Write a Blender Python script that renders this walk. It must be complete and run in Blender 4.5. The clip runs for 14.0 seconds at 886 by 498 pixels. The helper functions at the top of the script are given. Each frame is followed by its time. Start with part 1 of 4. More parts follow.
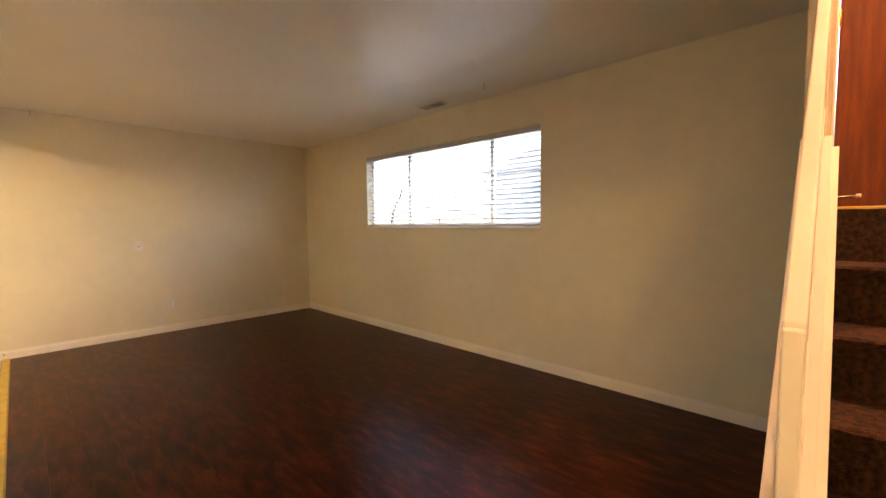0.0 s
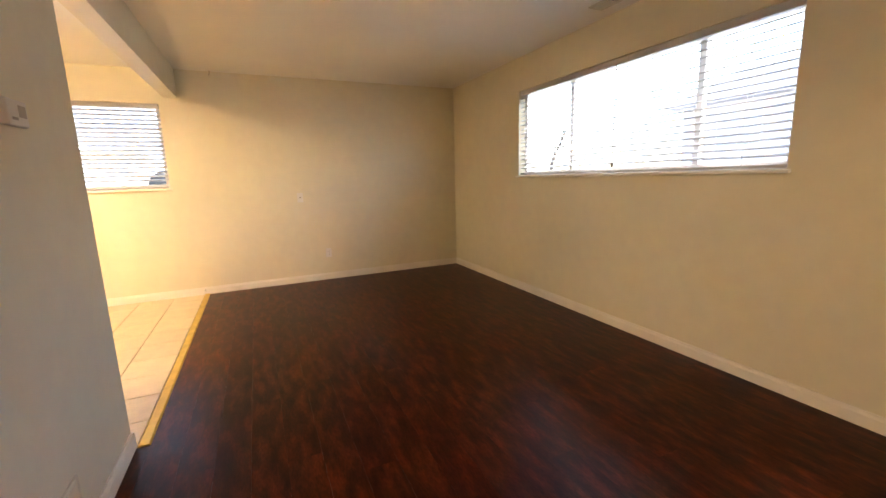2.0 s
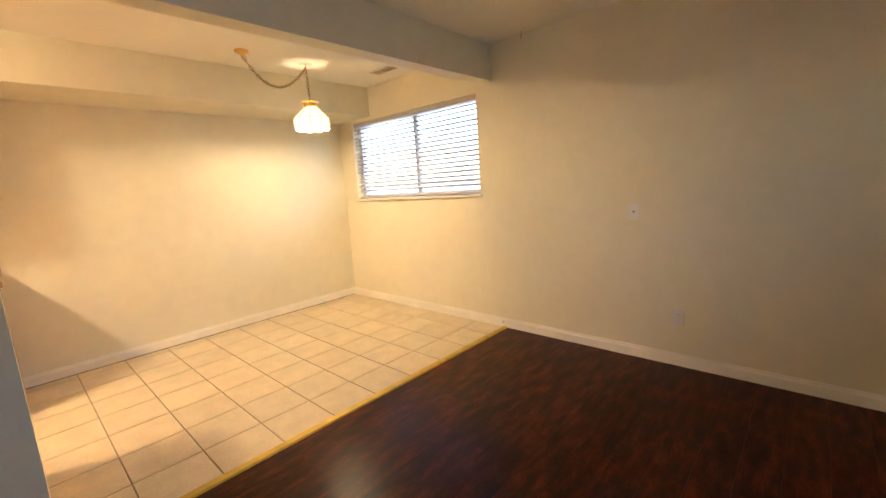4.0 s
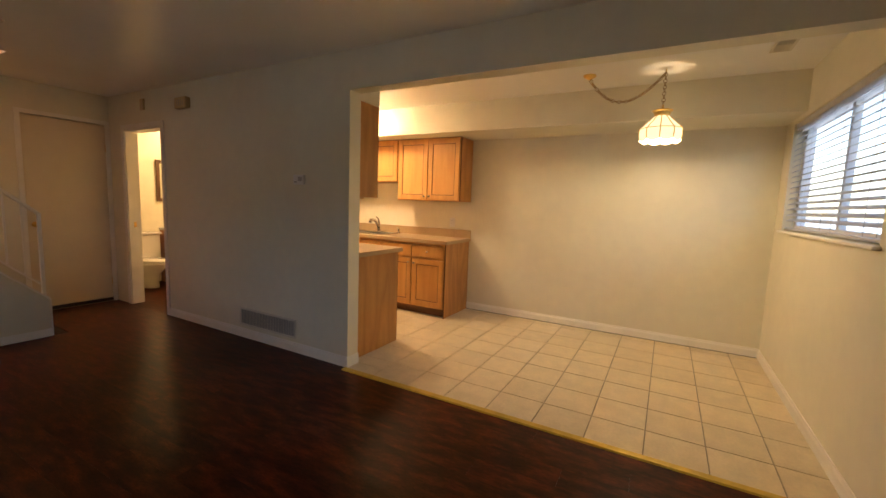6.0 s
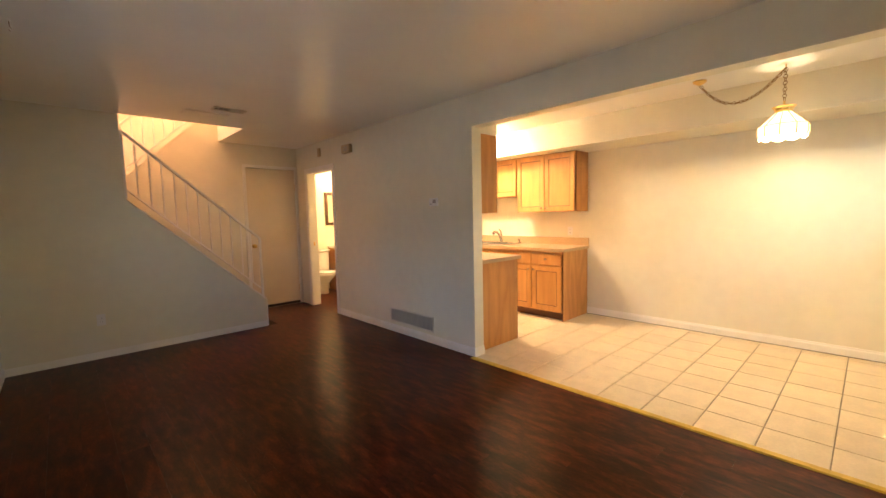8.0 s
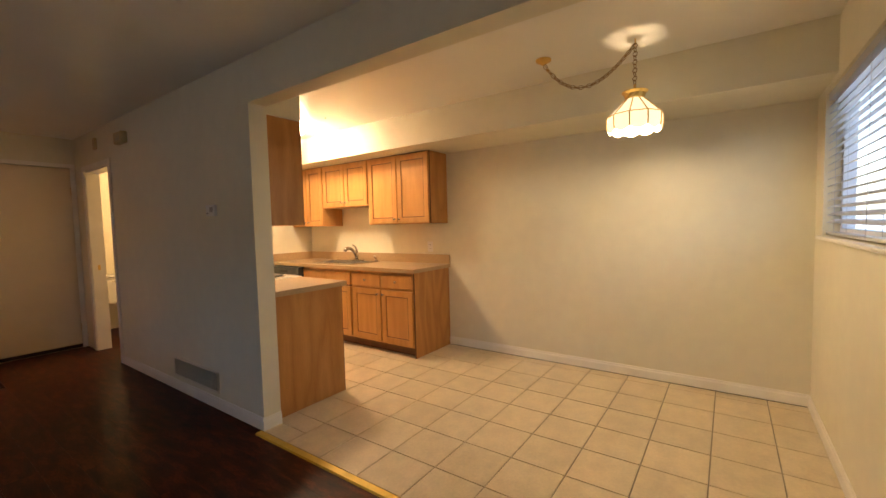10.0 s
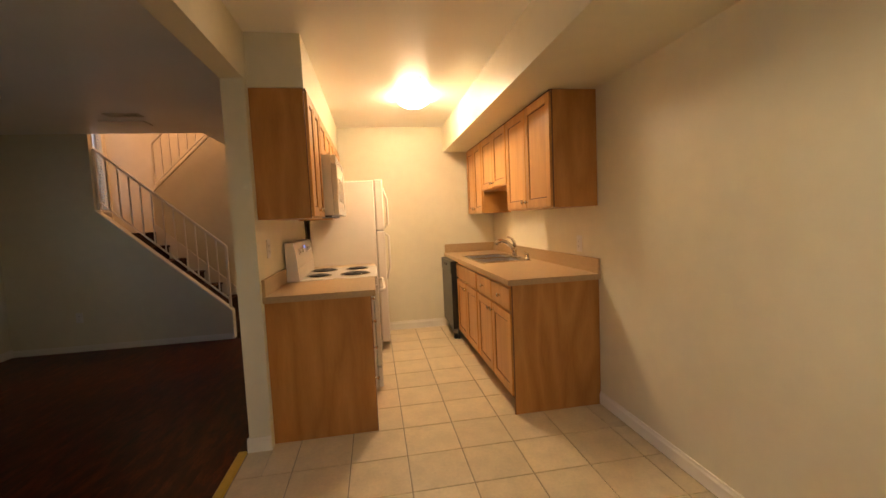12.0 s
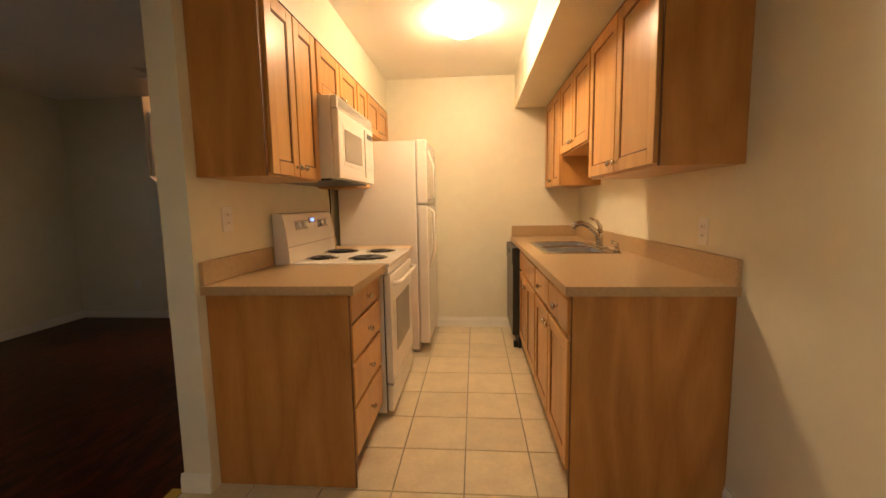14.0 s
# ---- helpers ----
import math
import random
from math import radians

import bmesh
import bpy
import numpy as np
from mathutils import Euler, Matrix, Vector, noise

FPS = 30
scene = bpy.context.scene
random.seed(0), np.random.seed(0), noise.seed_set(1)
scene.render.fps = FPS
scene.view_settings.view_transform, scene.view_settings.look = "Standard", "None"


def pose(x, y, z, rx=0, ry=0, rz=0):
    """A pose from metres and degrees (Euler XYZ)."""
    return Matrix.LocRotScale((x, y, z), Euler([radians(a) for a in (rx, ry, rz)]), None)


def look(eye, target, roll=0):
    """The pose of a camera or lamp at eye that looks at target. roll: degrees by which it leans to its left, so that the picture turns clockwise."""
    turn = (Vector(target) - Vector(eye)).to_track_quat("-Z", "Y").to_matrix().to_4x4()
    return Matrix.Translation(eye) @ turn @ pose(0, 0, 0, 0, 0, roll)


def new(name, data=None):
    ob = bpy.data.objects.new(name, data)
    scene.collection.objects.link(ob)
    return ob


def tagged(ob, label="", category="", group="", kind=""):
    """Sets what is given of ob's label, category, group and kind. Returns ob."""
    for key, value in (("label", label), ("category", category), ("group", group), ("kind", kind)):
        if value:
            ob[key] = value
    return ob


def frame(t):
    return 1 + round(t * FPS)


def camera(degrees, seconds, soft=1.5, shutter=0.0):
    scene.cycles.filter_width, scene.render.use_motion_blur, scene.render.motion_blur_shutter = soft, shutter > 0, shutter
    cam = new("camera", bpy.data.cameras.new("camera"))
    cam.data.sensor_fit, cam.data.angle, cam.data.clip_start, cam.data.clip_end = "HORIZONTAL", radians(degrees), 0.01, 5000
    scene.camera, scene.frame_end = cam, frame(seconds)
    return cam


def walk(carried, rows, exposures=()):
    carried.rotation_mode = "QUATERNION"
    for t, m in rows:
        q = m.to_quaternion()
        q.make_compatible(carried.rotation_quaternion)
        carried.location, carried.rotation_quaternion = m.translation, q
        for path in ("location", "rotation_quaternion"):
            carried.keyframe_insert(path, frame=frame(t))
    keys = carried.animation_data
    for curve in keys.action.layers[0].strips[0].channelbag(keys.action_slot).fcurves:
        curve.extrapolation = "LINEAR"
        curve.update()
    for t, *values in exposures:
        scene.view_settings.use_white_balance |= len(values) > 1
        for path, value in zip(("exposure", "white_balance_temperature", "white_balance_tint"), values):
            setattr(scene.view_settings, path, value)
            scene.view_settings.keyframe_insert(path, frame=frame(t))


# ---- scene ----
cam = camera(95.1, 14.0)
PATH = [
    (0, (-0.172, 5.819, 1.295), (-1.619, 4.445, 1.167), -0.6),
    (0.5, (-0.19, 5.816, 1.302), (-1.602, 4.404, 1.191), -1.8),
    (1, (-0.219, 5.769, 1.301), (-1.613, 4.341, 1.182), -1.1),
    (1.3, (-0.267, 5.726, 1.269), (-1.65, 4.291, 1.101), -0.5),
    (1.5, (-0.363, 5.645, 1.255), (-1.678, 4.154, 1.037), -0.6),
    (1.7, (-0.458, 5.498, 1.244), (-1.603, 3.881, 0.973), -2.1),
    (2, (-0.666, 5.277, 1.267), (-1.477, 3.483, 0.915), -1.6),
    (2.2, (-0.772, 5.115, 1.256), (-1.373, 3.237, 0.919), -2.6),
    (4.3, (-2.178, 2.558, 1.34), (-0.588, 1.381, 1.041), -0.8),
    (4.5, (-2.205, 2.28, 1.323), (-0.462, 1.331, 1.073), 2.0),
    (5, (-2.294, 1.718, 1.324), (-0.323, 1.474, 1.091), 0.6),
    (5.5, (-2.339, 1.2, 1.327), (-0.441, 1.784, 1.089), 3.2),
    (6, (-2.404, 0.855, 1.339), (-0.662, 1.812, 1.118), 2.1),
    (6.5, (-2.601, 0.6, 1.363), (-1.112, 1.918, 1.147), 0.1),
    (7, (-2.779, 0.51, 1.354), (-1.448, 1.985, 1.125), -1.5),
    (7.5, (-2.844, 0.466, 1.324), (-1.557, 1.981, 1.111), -0.6),
    (8, (-2.808, 0.46, 1.359), (-1.441, 1.91, 1.193), -1.3),
    (8.5, (-2.67, 0.479, 1.361), (-1.065, 1.665, 1.226), -1.4),
    (8.7, (-2.575, 0.473, 1.328), (-0.882, 1.531, 1.205), -1.5),
    (10.8, (-0.532, 0.528, 1.355), (0.871, 1.95, 1.251), -1.1),
    (11, (-0.292, 0.548, 1.333), (0.948, 2.113, 1.218), -1.2),
    (11.5, (0.315, 0.572, 1.32), (1.168, 2.379, 1.236), -2.2),
    (12, (0.799, 0.535, 1.327), (1.128, 2.502, 1.181), -2.6),
    (12.5, (1.04, 0.561, 1.341), (0.988, 2.551, 1.143), 0.5),
    (13, (1.177, 0.702, 1.286), (1.076, 2.681, 1.014), -0.8),
    (13.5, (1.247, 1.064, 1.23), (1.147, 3.042, 0.951), -0.9),
    (14, (1.284, 1.449, 1.243), (1.127, 3.43, 1.022), -1.0),
]
EXPOSURES = [(0.0, 2.92, 6950, 10), (1.2, 2.92, 6950, 10), (2.0, 3.2, 6800, 10), (4.3, 2.15, 6650, 10), (5.0, 1.29, 6800, 10), (5.5, 1.38, 6800, 10), (6.0, 1.66, 6750, 10), (6.5, 2.05, 6650, 10), (7.0, 2.48, 6500, 10), (7.5, 2.72, 6450, 10), (8.0, 2.75, 6350, 10), (8.7, 2.6, 6250, 10), (11.0, 1.17, 6650, 10), (12.5, 1.15, 6650, 10), (14.0, 1.05, 6700, 10)]
walk(cam, [(t, look(eye, target, roll)) for t, eye, target, roll in PATH], EXPOSURES)

# ---- plan, metres: x east, y north, z up; dividing wall's west face is x = 0, south wall is y = 0
XW, XE, XD = -3.27, 2.285, 0.125      # west wall, east wall, east face of the dividing wall
H, HK = 2.455, 2.445                  # ceilings of the living room and of the kitchen
YO, ZB = 3.02, 2.165                  # end and head of the wide opening
YS, YH, YN = 5.735, 5.815, 6.79         # stair half wall (two faces), hall north wall
YB = 5.47                             # kitchen's back wall
SX, SZ, TX, TZ = -0.955, 0.340, -2.30, 1.595   # foot and head of the half wall's slope
ZL, XL = 1.33, -2.27                  # entry landing
TOP = 5.1

# ---- world and light
world = bpy.data.worlds.new("overcast_sky")
scene.world = world
world.use_nodes = True
wn = world.node_tree
sky = wn.nodes.new("ShaderNodeTexSky")
sky.sky_type, sky.sun_disc = "NISHITA", False
sky.sun_elevation, sky.sun_rotation, sky.dust_density = radians(60), radians(302), 1.0
wn.links.new(sky.outputs["Color"], wn.nodes["Background"].inputs["Color"])
wn.nodes["Background"].inputs["Strength"].default_value = 0.15


def lamp(name, kind, energy, colour, m, size=0.05):
    data = bpy.data.lights.new(name, kind)
    data.energy, data.color = energy, colour
    if kind == "SUN":
        data.angle = radians(size)
    elif kind == "AREA":
        data.size = size
    else:
        data.shadow_soft_size = size
    ob = new(name, data)
    ob.matrix_world = m
    return ob


lamp("overcast_sun", "SUN", 1.5, (1.0, 0.96, 0.9), look((-8, 5, 16), (0, 0, 0)), 15)
PENDANT_W, DOME_E, STAIR_W, BATH_W = 12.6, 52, 34, 15.0
lamp("pendant_bulb", "POINT", PENDANT_W, (1.0, 0.73, 0.46), pose(1.28, 0.963, 1.915), 0.034)
lamp("stairwell_bulb", "POINT", STAIR_W, (1.0, 0.49, 0.29), pose(-1.95, 6.95, 4.74), 0.08)
lamp("bathroom_bulb", "POINT", BATH_W, (1.0, 0.62, 0.32), pose(1.3, 6.9, 2.2), 0.08)


# ---- materials
def mat(name, colour, rough=0.6, metal=0.0, var=0.0, scale=6.0, stretch=(1, 1, 1), bump=0.0, bump_scale=200.0, dist=0.002,
        dark=None, per_object=0.0, emit=None, strength=0.0, detail=4.0, coat=0.0, rough_var=0.0, fine=0.0, space="Object", transmission=0.0, ior=1.45, spec=0.5, mid=None):
    m = bpy.data.materials.new(name)
    m.use_nodes = True
    nt = m.node_tree
    n, l = nt.nodes, nt.links
    b = n["Principled BSDF"]
    b.inputs["Roughness"].default_value, b.inputs["Metallic"].default_value = rough, metal
    b.inputs["Base Color"].default_value = (*colour, 1)
    b.inputs["Coat Weight"].default_value = coat
    b.inputs["Transmission Weight"].default_value = transmission
    b.inputs["IOR"].default_value = ior
    b.inputs["Specular IOR Level"].default_value = spec
    tc = n.new("ShaderNodeTexCoord")
    mp = n.new("ShaderNodeMapping")
    mp.inputs["Scale"].default_value = stretch
    l.new(tc.outputs[space], mp.inputs["Vector"])
    oi = n.new("ShaderNodeObjectInfo")
    if per_object:
        off = n.new("ShaderNodeVectorMath")
        off.operation = "SCALE"
        off.inputs[0].default_value = (37.0, 91.0, 53.0)
        l.new(oi.outputs["Random"], off.inputs["Scale"])
        l.new(off.outputs[0], mp.inputs["Location"])
    if var or dark:
        nz = n.new("ShaderNodeTexNoise")
        nz.inputs["Scale"].default_value, nz.inputs["Detail"].default_value = scale, detail
        l.new(mp.outputs[0], nz.inputs["Vector"])
        rp = n.new("ShaderNodeValToRGB")
        lo = dark or [c * (1 - var) for c in colour]
        hi = colour if dark else [min(1, c * (1 + var)) for c in colour]
        rp.color_ramp.elements[0].position, rp.color_ramp.elements[1].position = 0.35, 0.65
        rp.color_ramp.elements[0].color, rp.color_ramp.elements[1].color = (*lo, 1), (*hi, 1)
        if mid:
            rp.color_ramp.elements.new(0.5).color = (*mid, 1)
            rp.color_ramp.elements[0].position, rp.color_ramp.elements[2].position = 0.30, 0.70
        l.new(nz.outputs["Fac"], rp.inputs["Fac"])
        out = rp.outputs["Color"]
        if fine:
            nf = n.new("ShaderNodeTexNoise")
            nf.inputs["Scale"].default_value, nf.inputs["Detail"].default_value = scale * 7, 3.0
            l.new(mp.outputs[0], nf.inputs["Vector"])
            mr = n.new("ShaderNodeMapRange")
            mr.inputs["From Min"].default_value, mr.inputs["From Max"].default_value = 0.3, 0.7
            mr.inputs["To Min"].default_value, mr.inputs["To Max"].default_value = 1 - fine, 1 + fine
            l.new(nf.outputs["Fac"], mr.inputs["Value"])
            mx = n.new("ShaderNodeMix")
            mx.data_type, mx.blend_type = "RGBA", "MULTIPLY"
            mx.inputs["Factor"].default_value = 1
            l.new(out, mx.inputs[6])
            l.new(mr.outputs[0], mx.inputs[7])
            out = mx.outputs[2]
        if per_object:
            hs = n.new("ShaderNodeHueSaturation")
            mr = n.new("ShaderNodeMapRange")
            mr.inputs["To Min"].default_value, mr.inputs["To Max"].default_value = 1 - per_object, 1 + per_object
            l.new(oi.outputs["Random"], mr.inputs["Value"])
            l.new(mr.outputs[0], hs.inputs["Value"])
            l.new(out, hs.inputs["Color"])
            out = hs.outputs["Color"]
        l.new(out, b.inputs["Base Color"])
        if rough_var:
            mr = n.new("ShaderNodeMapRange")
            mr.inputs["To Min"].default_value, mr.inputs["To Max"].default_value = rough - rough_var, rough + rough_var
            l.new(nz.outputs["Fac"], mr.inputs["Value"])
            l.new(mr.outputs[0], b.inputs["Roughness"])
    if bump:
        nb = n.new("ShaderNodeTexNoise")
        nb.inputs["Scale"].default_value, nb.inputs["Detail"].default_value = bump_scale, 3.0
        l.new(mp.outputs[0], nb.inputs["Vector"])
        bp = n.new("ShaderNodeBump")
        bp.inputs["Strength"].default_value, bp.inputs["Distance"].default_value = bump, dist
        l.new(nb.outputs["Fac"], bp.inputs["Height"])
        l.new(bp.outputs[0], b.inputs["Normal"])
    if emit:
        b.inputs["Emission Color"].default_value = (*emit, 1)
        b.inputs["Emission Strength"].default_value = strength
    return m


def figured(m, light, deep, bands, scale, stretch, fine=0.06):
    """Lays flat-sawn grain over a wood material: ring lines, a slow drift of tone and fine pores."""
    n, l = m.node_tree.nodes, m.node_tree.links
    b = n["Principled BSDF"]
    tc, oi = n.new("ShaderNodeTexCoord"), n.new("ShaderNodeObjectInfo")
    mp = n.new("ShaderNodeMapping")
    mp.inputs["Scale"].default_value = stretch
    off = n.new("ShaderNodeVectorMath")
    off.operation = "SCALE"
    off.inputs[0].default_value = (17.0, 29.0, 11.0)
    l.new(oi.outputs["Random"], off.inputs["Scale"])
    l.new(off.outputs[0], mp.inputs["Location"])
    l.new(tc.outputs["Object"], mp.inputs["Vector"])

    def noise(k, detail):
        z = n.new("ShaderNodeTexNoise")
        z.inputs["Scale"].default_value, z.inputs["Detail"].default_value = k, detail
        l.new(mp.outputs[0], z.inputs["Vector"])
        return z.outputs["Fac"]

    def calc(op, a, v):
        z = n.new("ShaderNodeMath")
        z.operation = op
        l.new(a, z.inputs[0])
        if isinstance(v, float):
            z.inputs[1].default_value = v
        else:
            l.new(v, z.inputs[1])
        return z.outputs[0]

    rings = calc("PINGPONG", calc("MULTIPLY", noise(scale, 1.0), float(bands)), 1.0)
    pores = noise(scale * 14, 3.0)
    tone = calc("ADD", calc("MULTIPLY", rings, 0.45), calc("MULTIPLY", noise(scale * 0.6, 2.0), 0.55))
    tone = calc("ADD", tone, calc("MULTIPLY", calc("SUBTRACT", pores, 0.5), fine * 10))
    rp = n.new("ShaderNodeValToRGB")
    rp.color_ramp.elements[0].position, rp.color_ramp.elements[1].position = 0.1, 0.85
    rp.color_ramp.elements[0].color, rp.color_ramp.elements[1].color = (*deep, 1), (*light, 1)
    l.new(tone, rp.inputs["Fac"])
    hs = n.new("ShaderNodeHueSaturation")
    mr = n.new("ShaderNodeMapRange")
    mr.inputs["To Min"].default_value, mr.inputs["To Max"].default_value = 0.94, 1.06
    l.new(oi.outputs["Random"], mr.inputs["Value"])
    l.new(mr.outputs[0], hs.inputs["Value"])
    l.new(rp.outputs["Color"], hs.inputs["Color"])
    l.new(hs.outputs["Color"], b.inputs["Base Color"])
    return m


M_WALL = mat("cream_wall_paint", (0.79, 0.75, 0.585), 0.42, var=0.03, scale=1.3, bump=0.12, bump_scale=70, dist=0.003, fine=0.02)
M_CEIL = mat("white_ceiling_paint", (0.88, 0.86, 0.79), 0.30, var=0.03, scale=1.1, bump=0.10, bump_scale=55, dist=0.004, spec=0.6)
M_TRIM = mat("white_trim_paint", (0.88, 0.85, 0.76), 0.35, var=0.03, scale=5, bump=0.1, bump_scale=60)
M_PLANK = mat("dark_cherry_laminate", (0.104, 0.0205, 0.0068), 0.30, spec=0.12, dark=(0.020, 0.0046, 0.0024), mid=(0.048, 0.0100, 0.0039), scale=6.2, stretch=(3.2, 0.9, 1), bump=0.012, bump_scale=12,
              per_object=0.06, detail=5, fine=0.33)
M_UNDER = mat("floor_underlay", (0.012, 0.007, 0.005), 0.8, var=0.2, scale=4)
M_TILE = mat("beige_ceramic_tile", (0.68, 0.575, 0.39), 0.36, var=0.06, scale=9, bump=0.12, bump_scale=40, per_object=0.05, fine=0.05, rough_var=0.08)
M_GROUT = mat("grey_grout", (0.31, 0.265, 0.19), 0.9, var=0.2, scale=20, bump=0.3, bump_scale=300)
M_OAK = figured(mat("honey_maple", (0.62, 0.315, 0.09), 0.32, bump=0.03, bump_scale=14, stretch=(9, 9, 0.8), coat=0.15), (0.66, 0.345, 0.105), (0.52, 0.25, 0.068), 5, 2.4, (4.0, 4.0, 0.5), 0.03)
M_PANEL = figured(mat("printed_oak_panel", (0.57, 0.255, 0.065), 0.36, bump=0.03, bump_scale=14, stretch=(9, 9, 0.7), coat=0.1), (0.57, 0.275, 0.076), (0.37, 0.155, 0.036), 8, 1.7, (3.4, 3.4, 0.55), 0.04)
# dark brown for panel edges, and for shade painted into cabinet recesses
M_RECESS = mat("dark_edge_and_recess_shade", (0.17, 0.07, 0.025), 0.5, var=0.15, scale=8)
M_COUNTER = mat("tan_laminate", (0.46, 0.32, 0.17), 0.4, var=0.06, scale=60, fine=0.12, bump=0.03, bump_scale=300)
M_WHITE = mat("white_enamel", (0.82, 0.78, 0.70), 0.25, var=0.02, scale=4, coat=0.3)
M_GREYW = mat("grey_appliance_plastic", (0.42, 0.39, 0.36), 0.4, var=0.05, scale=9)
M_CHROME = mat("brushed_nickel", (0.62, 0.58, 0.52), 0.22, metal=1.0, var=0.05, scale=30)
M_STEEL = mat("brushed_steel", (0.40, 0.38, 0.36), 0.30, metal=1.0, var=0.06, scale=20, stretch=(1, 12, 1))
M_BRASS = mat("brass", (0.78, 0.52, 0.16), 0.28, metal=1.0, var=0.08, scale=20)
M_ANTIQUE = mat("antique_brass", (0.30, 0.19, 0.07), 0.38, metal=0.9, var=0.15, scale=30)
M_CHIME = mat("aged_beige_plastic", (0.58, 0.44, 0.22), 0.45, var=0.06, scale=10)
M_GOLD = mat("gold_threshold_strip", (0.62, 0.42, 0.06), 0.4, metal=0.3, var=0.10, scale=14)
M_BLACK = mat("black_plastic", (0.02, 0.019, 0.018), 0.4, var=0.2, scale=12)
M_COIL = mat("black_coil", (0.03, 0.026, 0.022), 0.5, var=0.2, scale=30)
M_DGLASS = mat("dark_oven_glass", (0.30, 0.26, 0.20), 0.12, var=0.03, scale=3)
M_CURTAINED = mat("curtained_window_glass", (0.34, 0.34, 0.33), 0.4, var=0.12, scale=3)
M_DW = mat("dark_dishwasher_front", (0.045, 0.047, 0.045), 0.3, var=0.08, scale=6)
M_BLIND = mat("white_blind_slat", (0.58, 0.58, 0.59), 0.45, var=0.02, scale=3)
nt = M_BLIND.node_tree     # thin vinyl lets some daylight through
thin = nt.nodes.new("ShaderNodeBsdfTranslucent")
thin.inputs["Color"].default_value = (0.85, 0.86, 0.86, 1)
both = nt.nodes.new("ShaderNodeMixShader")
both.inputs["Fac"].default_value = 0.12
nt.links.new(nt.nodes["Principled BSDF"].outputs[0], both.inputs[1])
nt.links.new(thin.outputs[0], both.inputs[2])
nt.links.new(both.outputs[0], nt.nodes["Material Output"].inputs["Surface"])
M_VINYL = mat("white_vinyl_frame", (0.80, 0.80, 0.80), 0.35, var=0.02, scale=4)
M_CARPET = mat("brown_carpet", (0.095, 0.037, 0.013), 0.95, dark=(0.020, 0.008, 0.003), scale=60, bump=0.9, bump_scale=260, dist=0.01, fine=0.4)
M_DOOR = mat("cream_door_paint", (0.78, 0.68, 0.50), 0.4, var=0.03, scale=3)
M_STAIN = mat("red_brown_stained_door", (0.16, 0.036, 0.007), 0.35, dark=(0.10, 0.020, 0.005), scale=3, stretch=(10, 10, 1), detail=5, fine=0.15)
M_PLATE = mat("white_plate", (0.82, 0.81, 0.77), 0.35, var=0.02, scale=10)
M_GRILLE = mat("cream_metal_grille", (0.72, 0.68, 0.56), 0.45, var=0.04, scale=12)
# near-black that stands in for shade inside vents and under the baseboard
M_SHADOW = mat("duct_and_gap_shade", (0.06, 0.05, 0.04), 0.9, var=0.2, scale=6)
M_SHADE = mat("milk_glass_shade", (0.85, 0.80, 0.66), 0.35, var=0.03, scale=8, emit=(1.0, 0.80, 0.46), strength=0.42)
M_DOME = mat("frosted_dome", (0.9, 0.85, 0.75), 0.4, var=0.02, scale=8, emit=(1.0, 0.695, 0.425), strength=DOME_E)
M_LCD = mat("blue_clock_display", (0.05, 0.06, 0.2), 0.3, emit=(0.12, 0.22, 1.0), strength=2.0)
M_MIRROR = mat("mirror", (0.9, 0.9, 0.88), 0.02, metal=1.0)
M_FRAMEW = mat("dark_wood_frame", (0.09, 0.045, 0.02), 0.4, var=0.2, scale=8)
M_PORC = mat("white_porcelain", (0.80, 0.78, 0.74), 0.12, var=0.02, scale=3, coat=0.4)
M_GLASS = mat("window_glass", (1, 1, 1), 0.0, transmission=1.0, ior=1.02)
# ground made this pale to throw daylight up onto the ceilings
M_GROUND = mat("pale_bounce_ground", (0.70, 0.70, 0.70), 0.9, var=0.2, scale=0.6, bump=0.3, bump_scale=8)
M_SIDING = mat("tan_siding", (0.46, 0.42, 0.38), 0.8, var=0.08, scale=1.5)
M_ROOF = mat("grey_shingles", (0.22, 0.21, 0.21), 0.9, var=0.2, scale=5)
M_BARK = mat("grey_bark", (0.10, 0.08, 0.065), 0.9, var=0.3, scale=9, bump=0.5, bump_scale=30)
M_CAR = mat("white_car_paint", (0.75, 0.76, 0.78), 0.25, var=0.02, scale=2, coat=0.5)


# ---- mesh helpers
def box(bm, x0, y0, z0, x1, y1, z1, bev=0.0, seg=2):
    vs = [bm.verts.new(p) for p in ((x0, y0, z0), (x1, y0, z0), (x1, y1, z0), (x0, y1, z0), (x0, y0, z1), (x1, y0, z1), (x1, y1, z1), (x0, y1, z1))]
    fs = [bm.faces.new([vs[i] for i in q]) for q in ((3, 2, 1, 0), (4, 5, 6, 7), (0, 1, 5, 4), (1, 2, 6, 5), (2, 3, 7, 6), (3, 0, 4, 7))]
    if bev:
        es = list({e for f in fs for e in f.edges})
        bmesh.ops.bevel(bm, geom=es, offset=bev, segments=seg, affect="EDGES", profile=0.5)
    return bm


def B(x0, y0, z0, x1, y1, z1, bev=0.003, seg=2):
    return box(bmesh.new(), x0, y0, z0, x1, y1, z1, bev, seg)


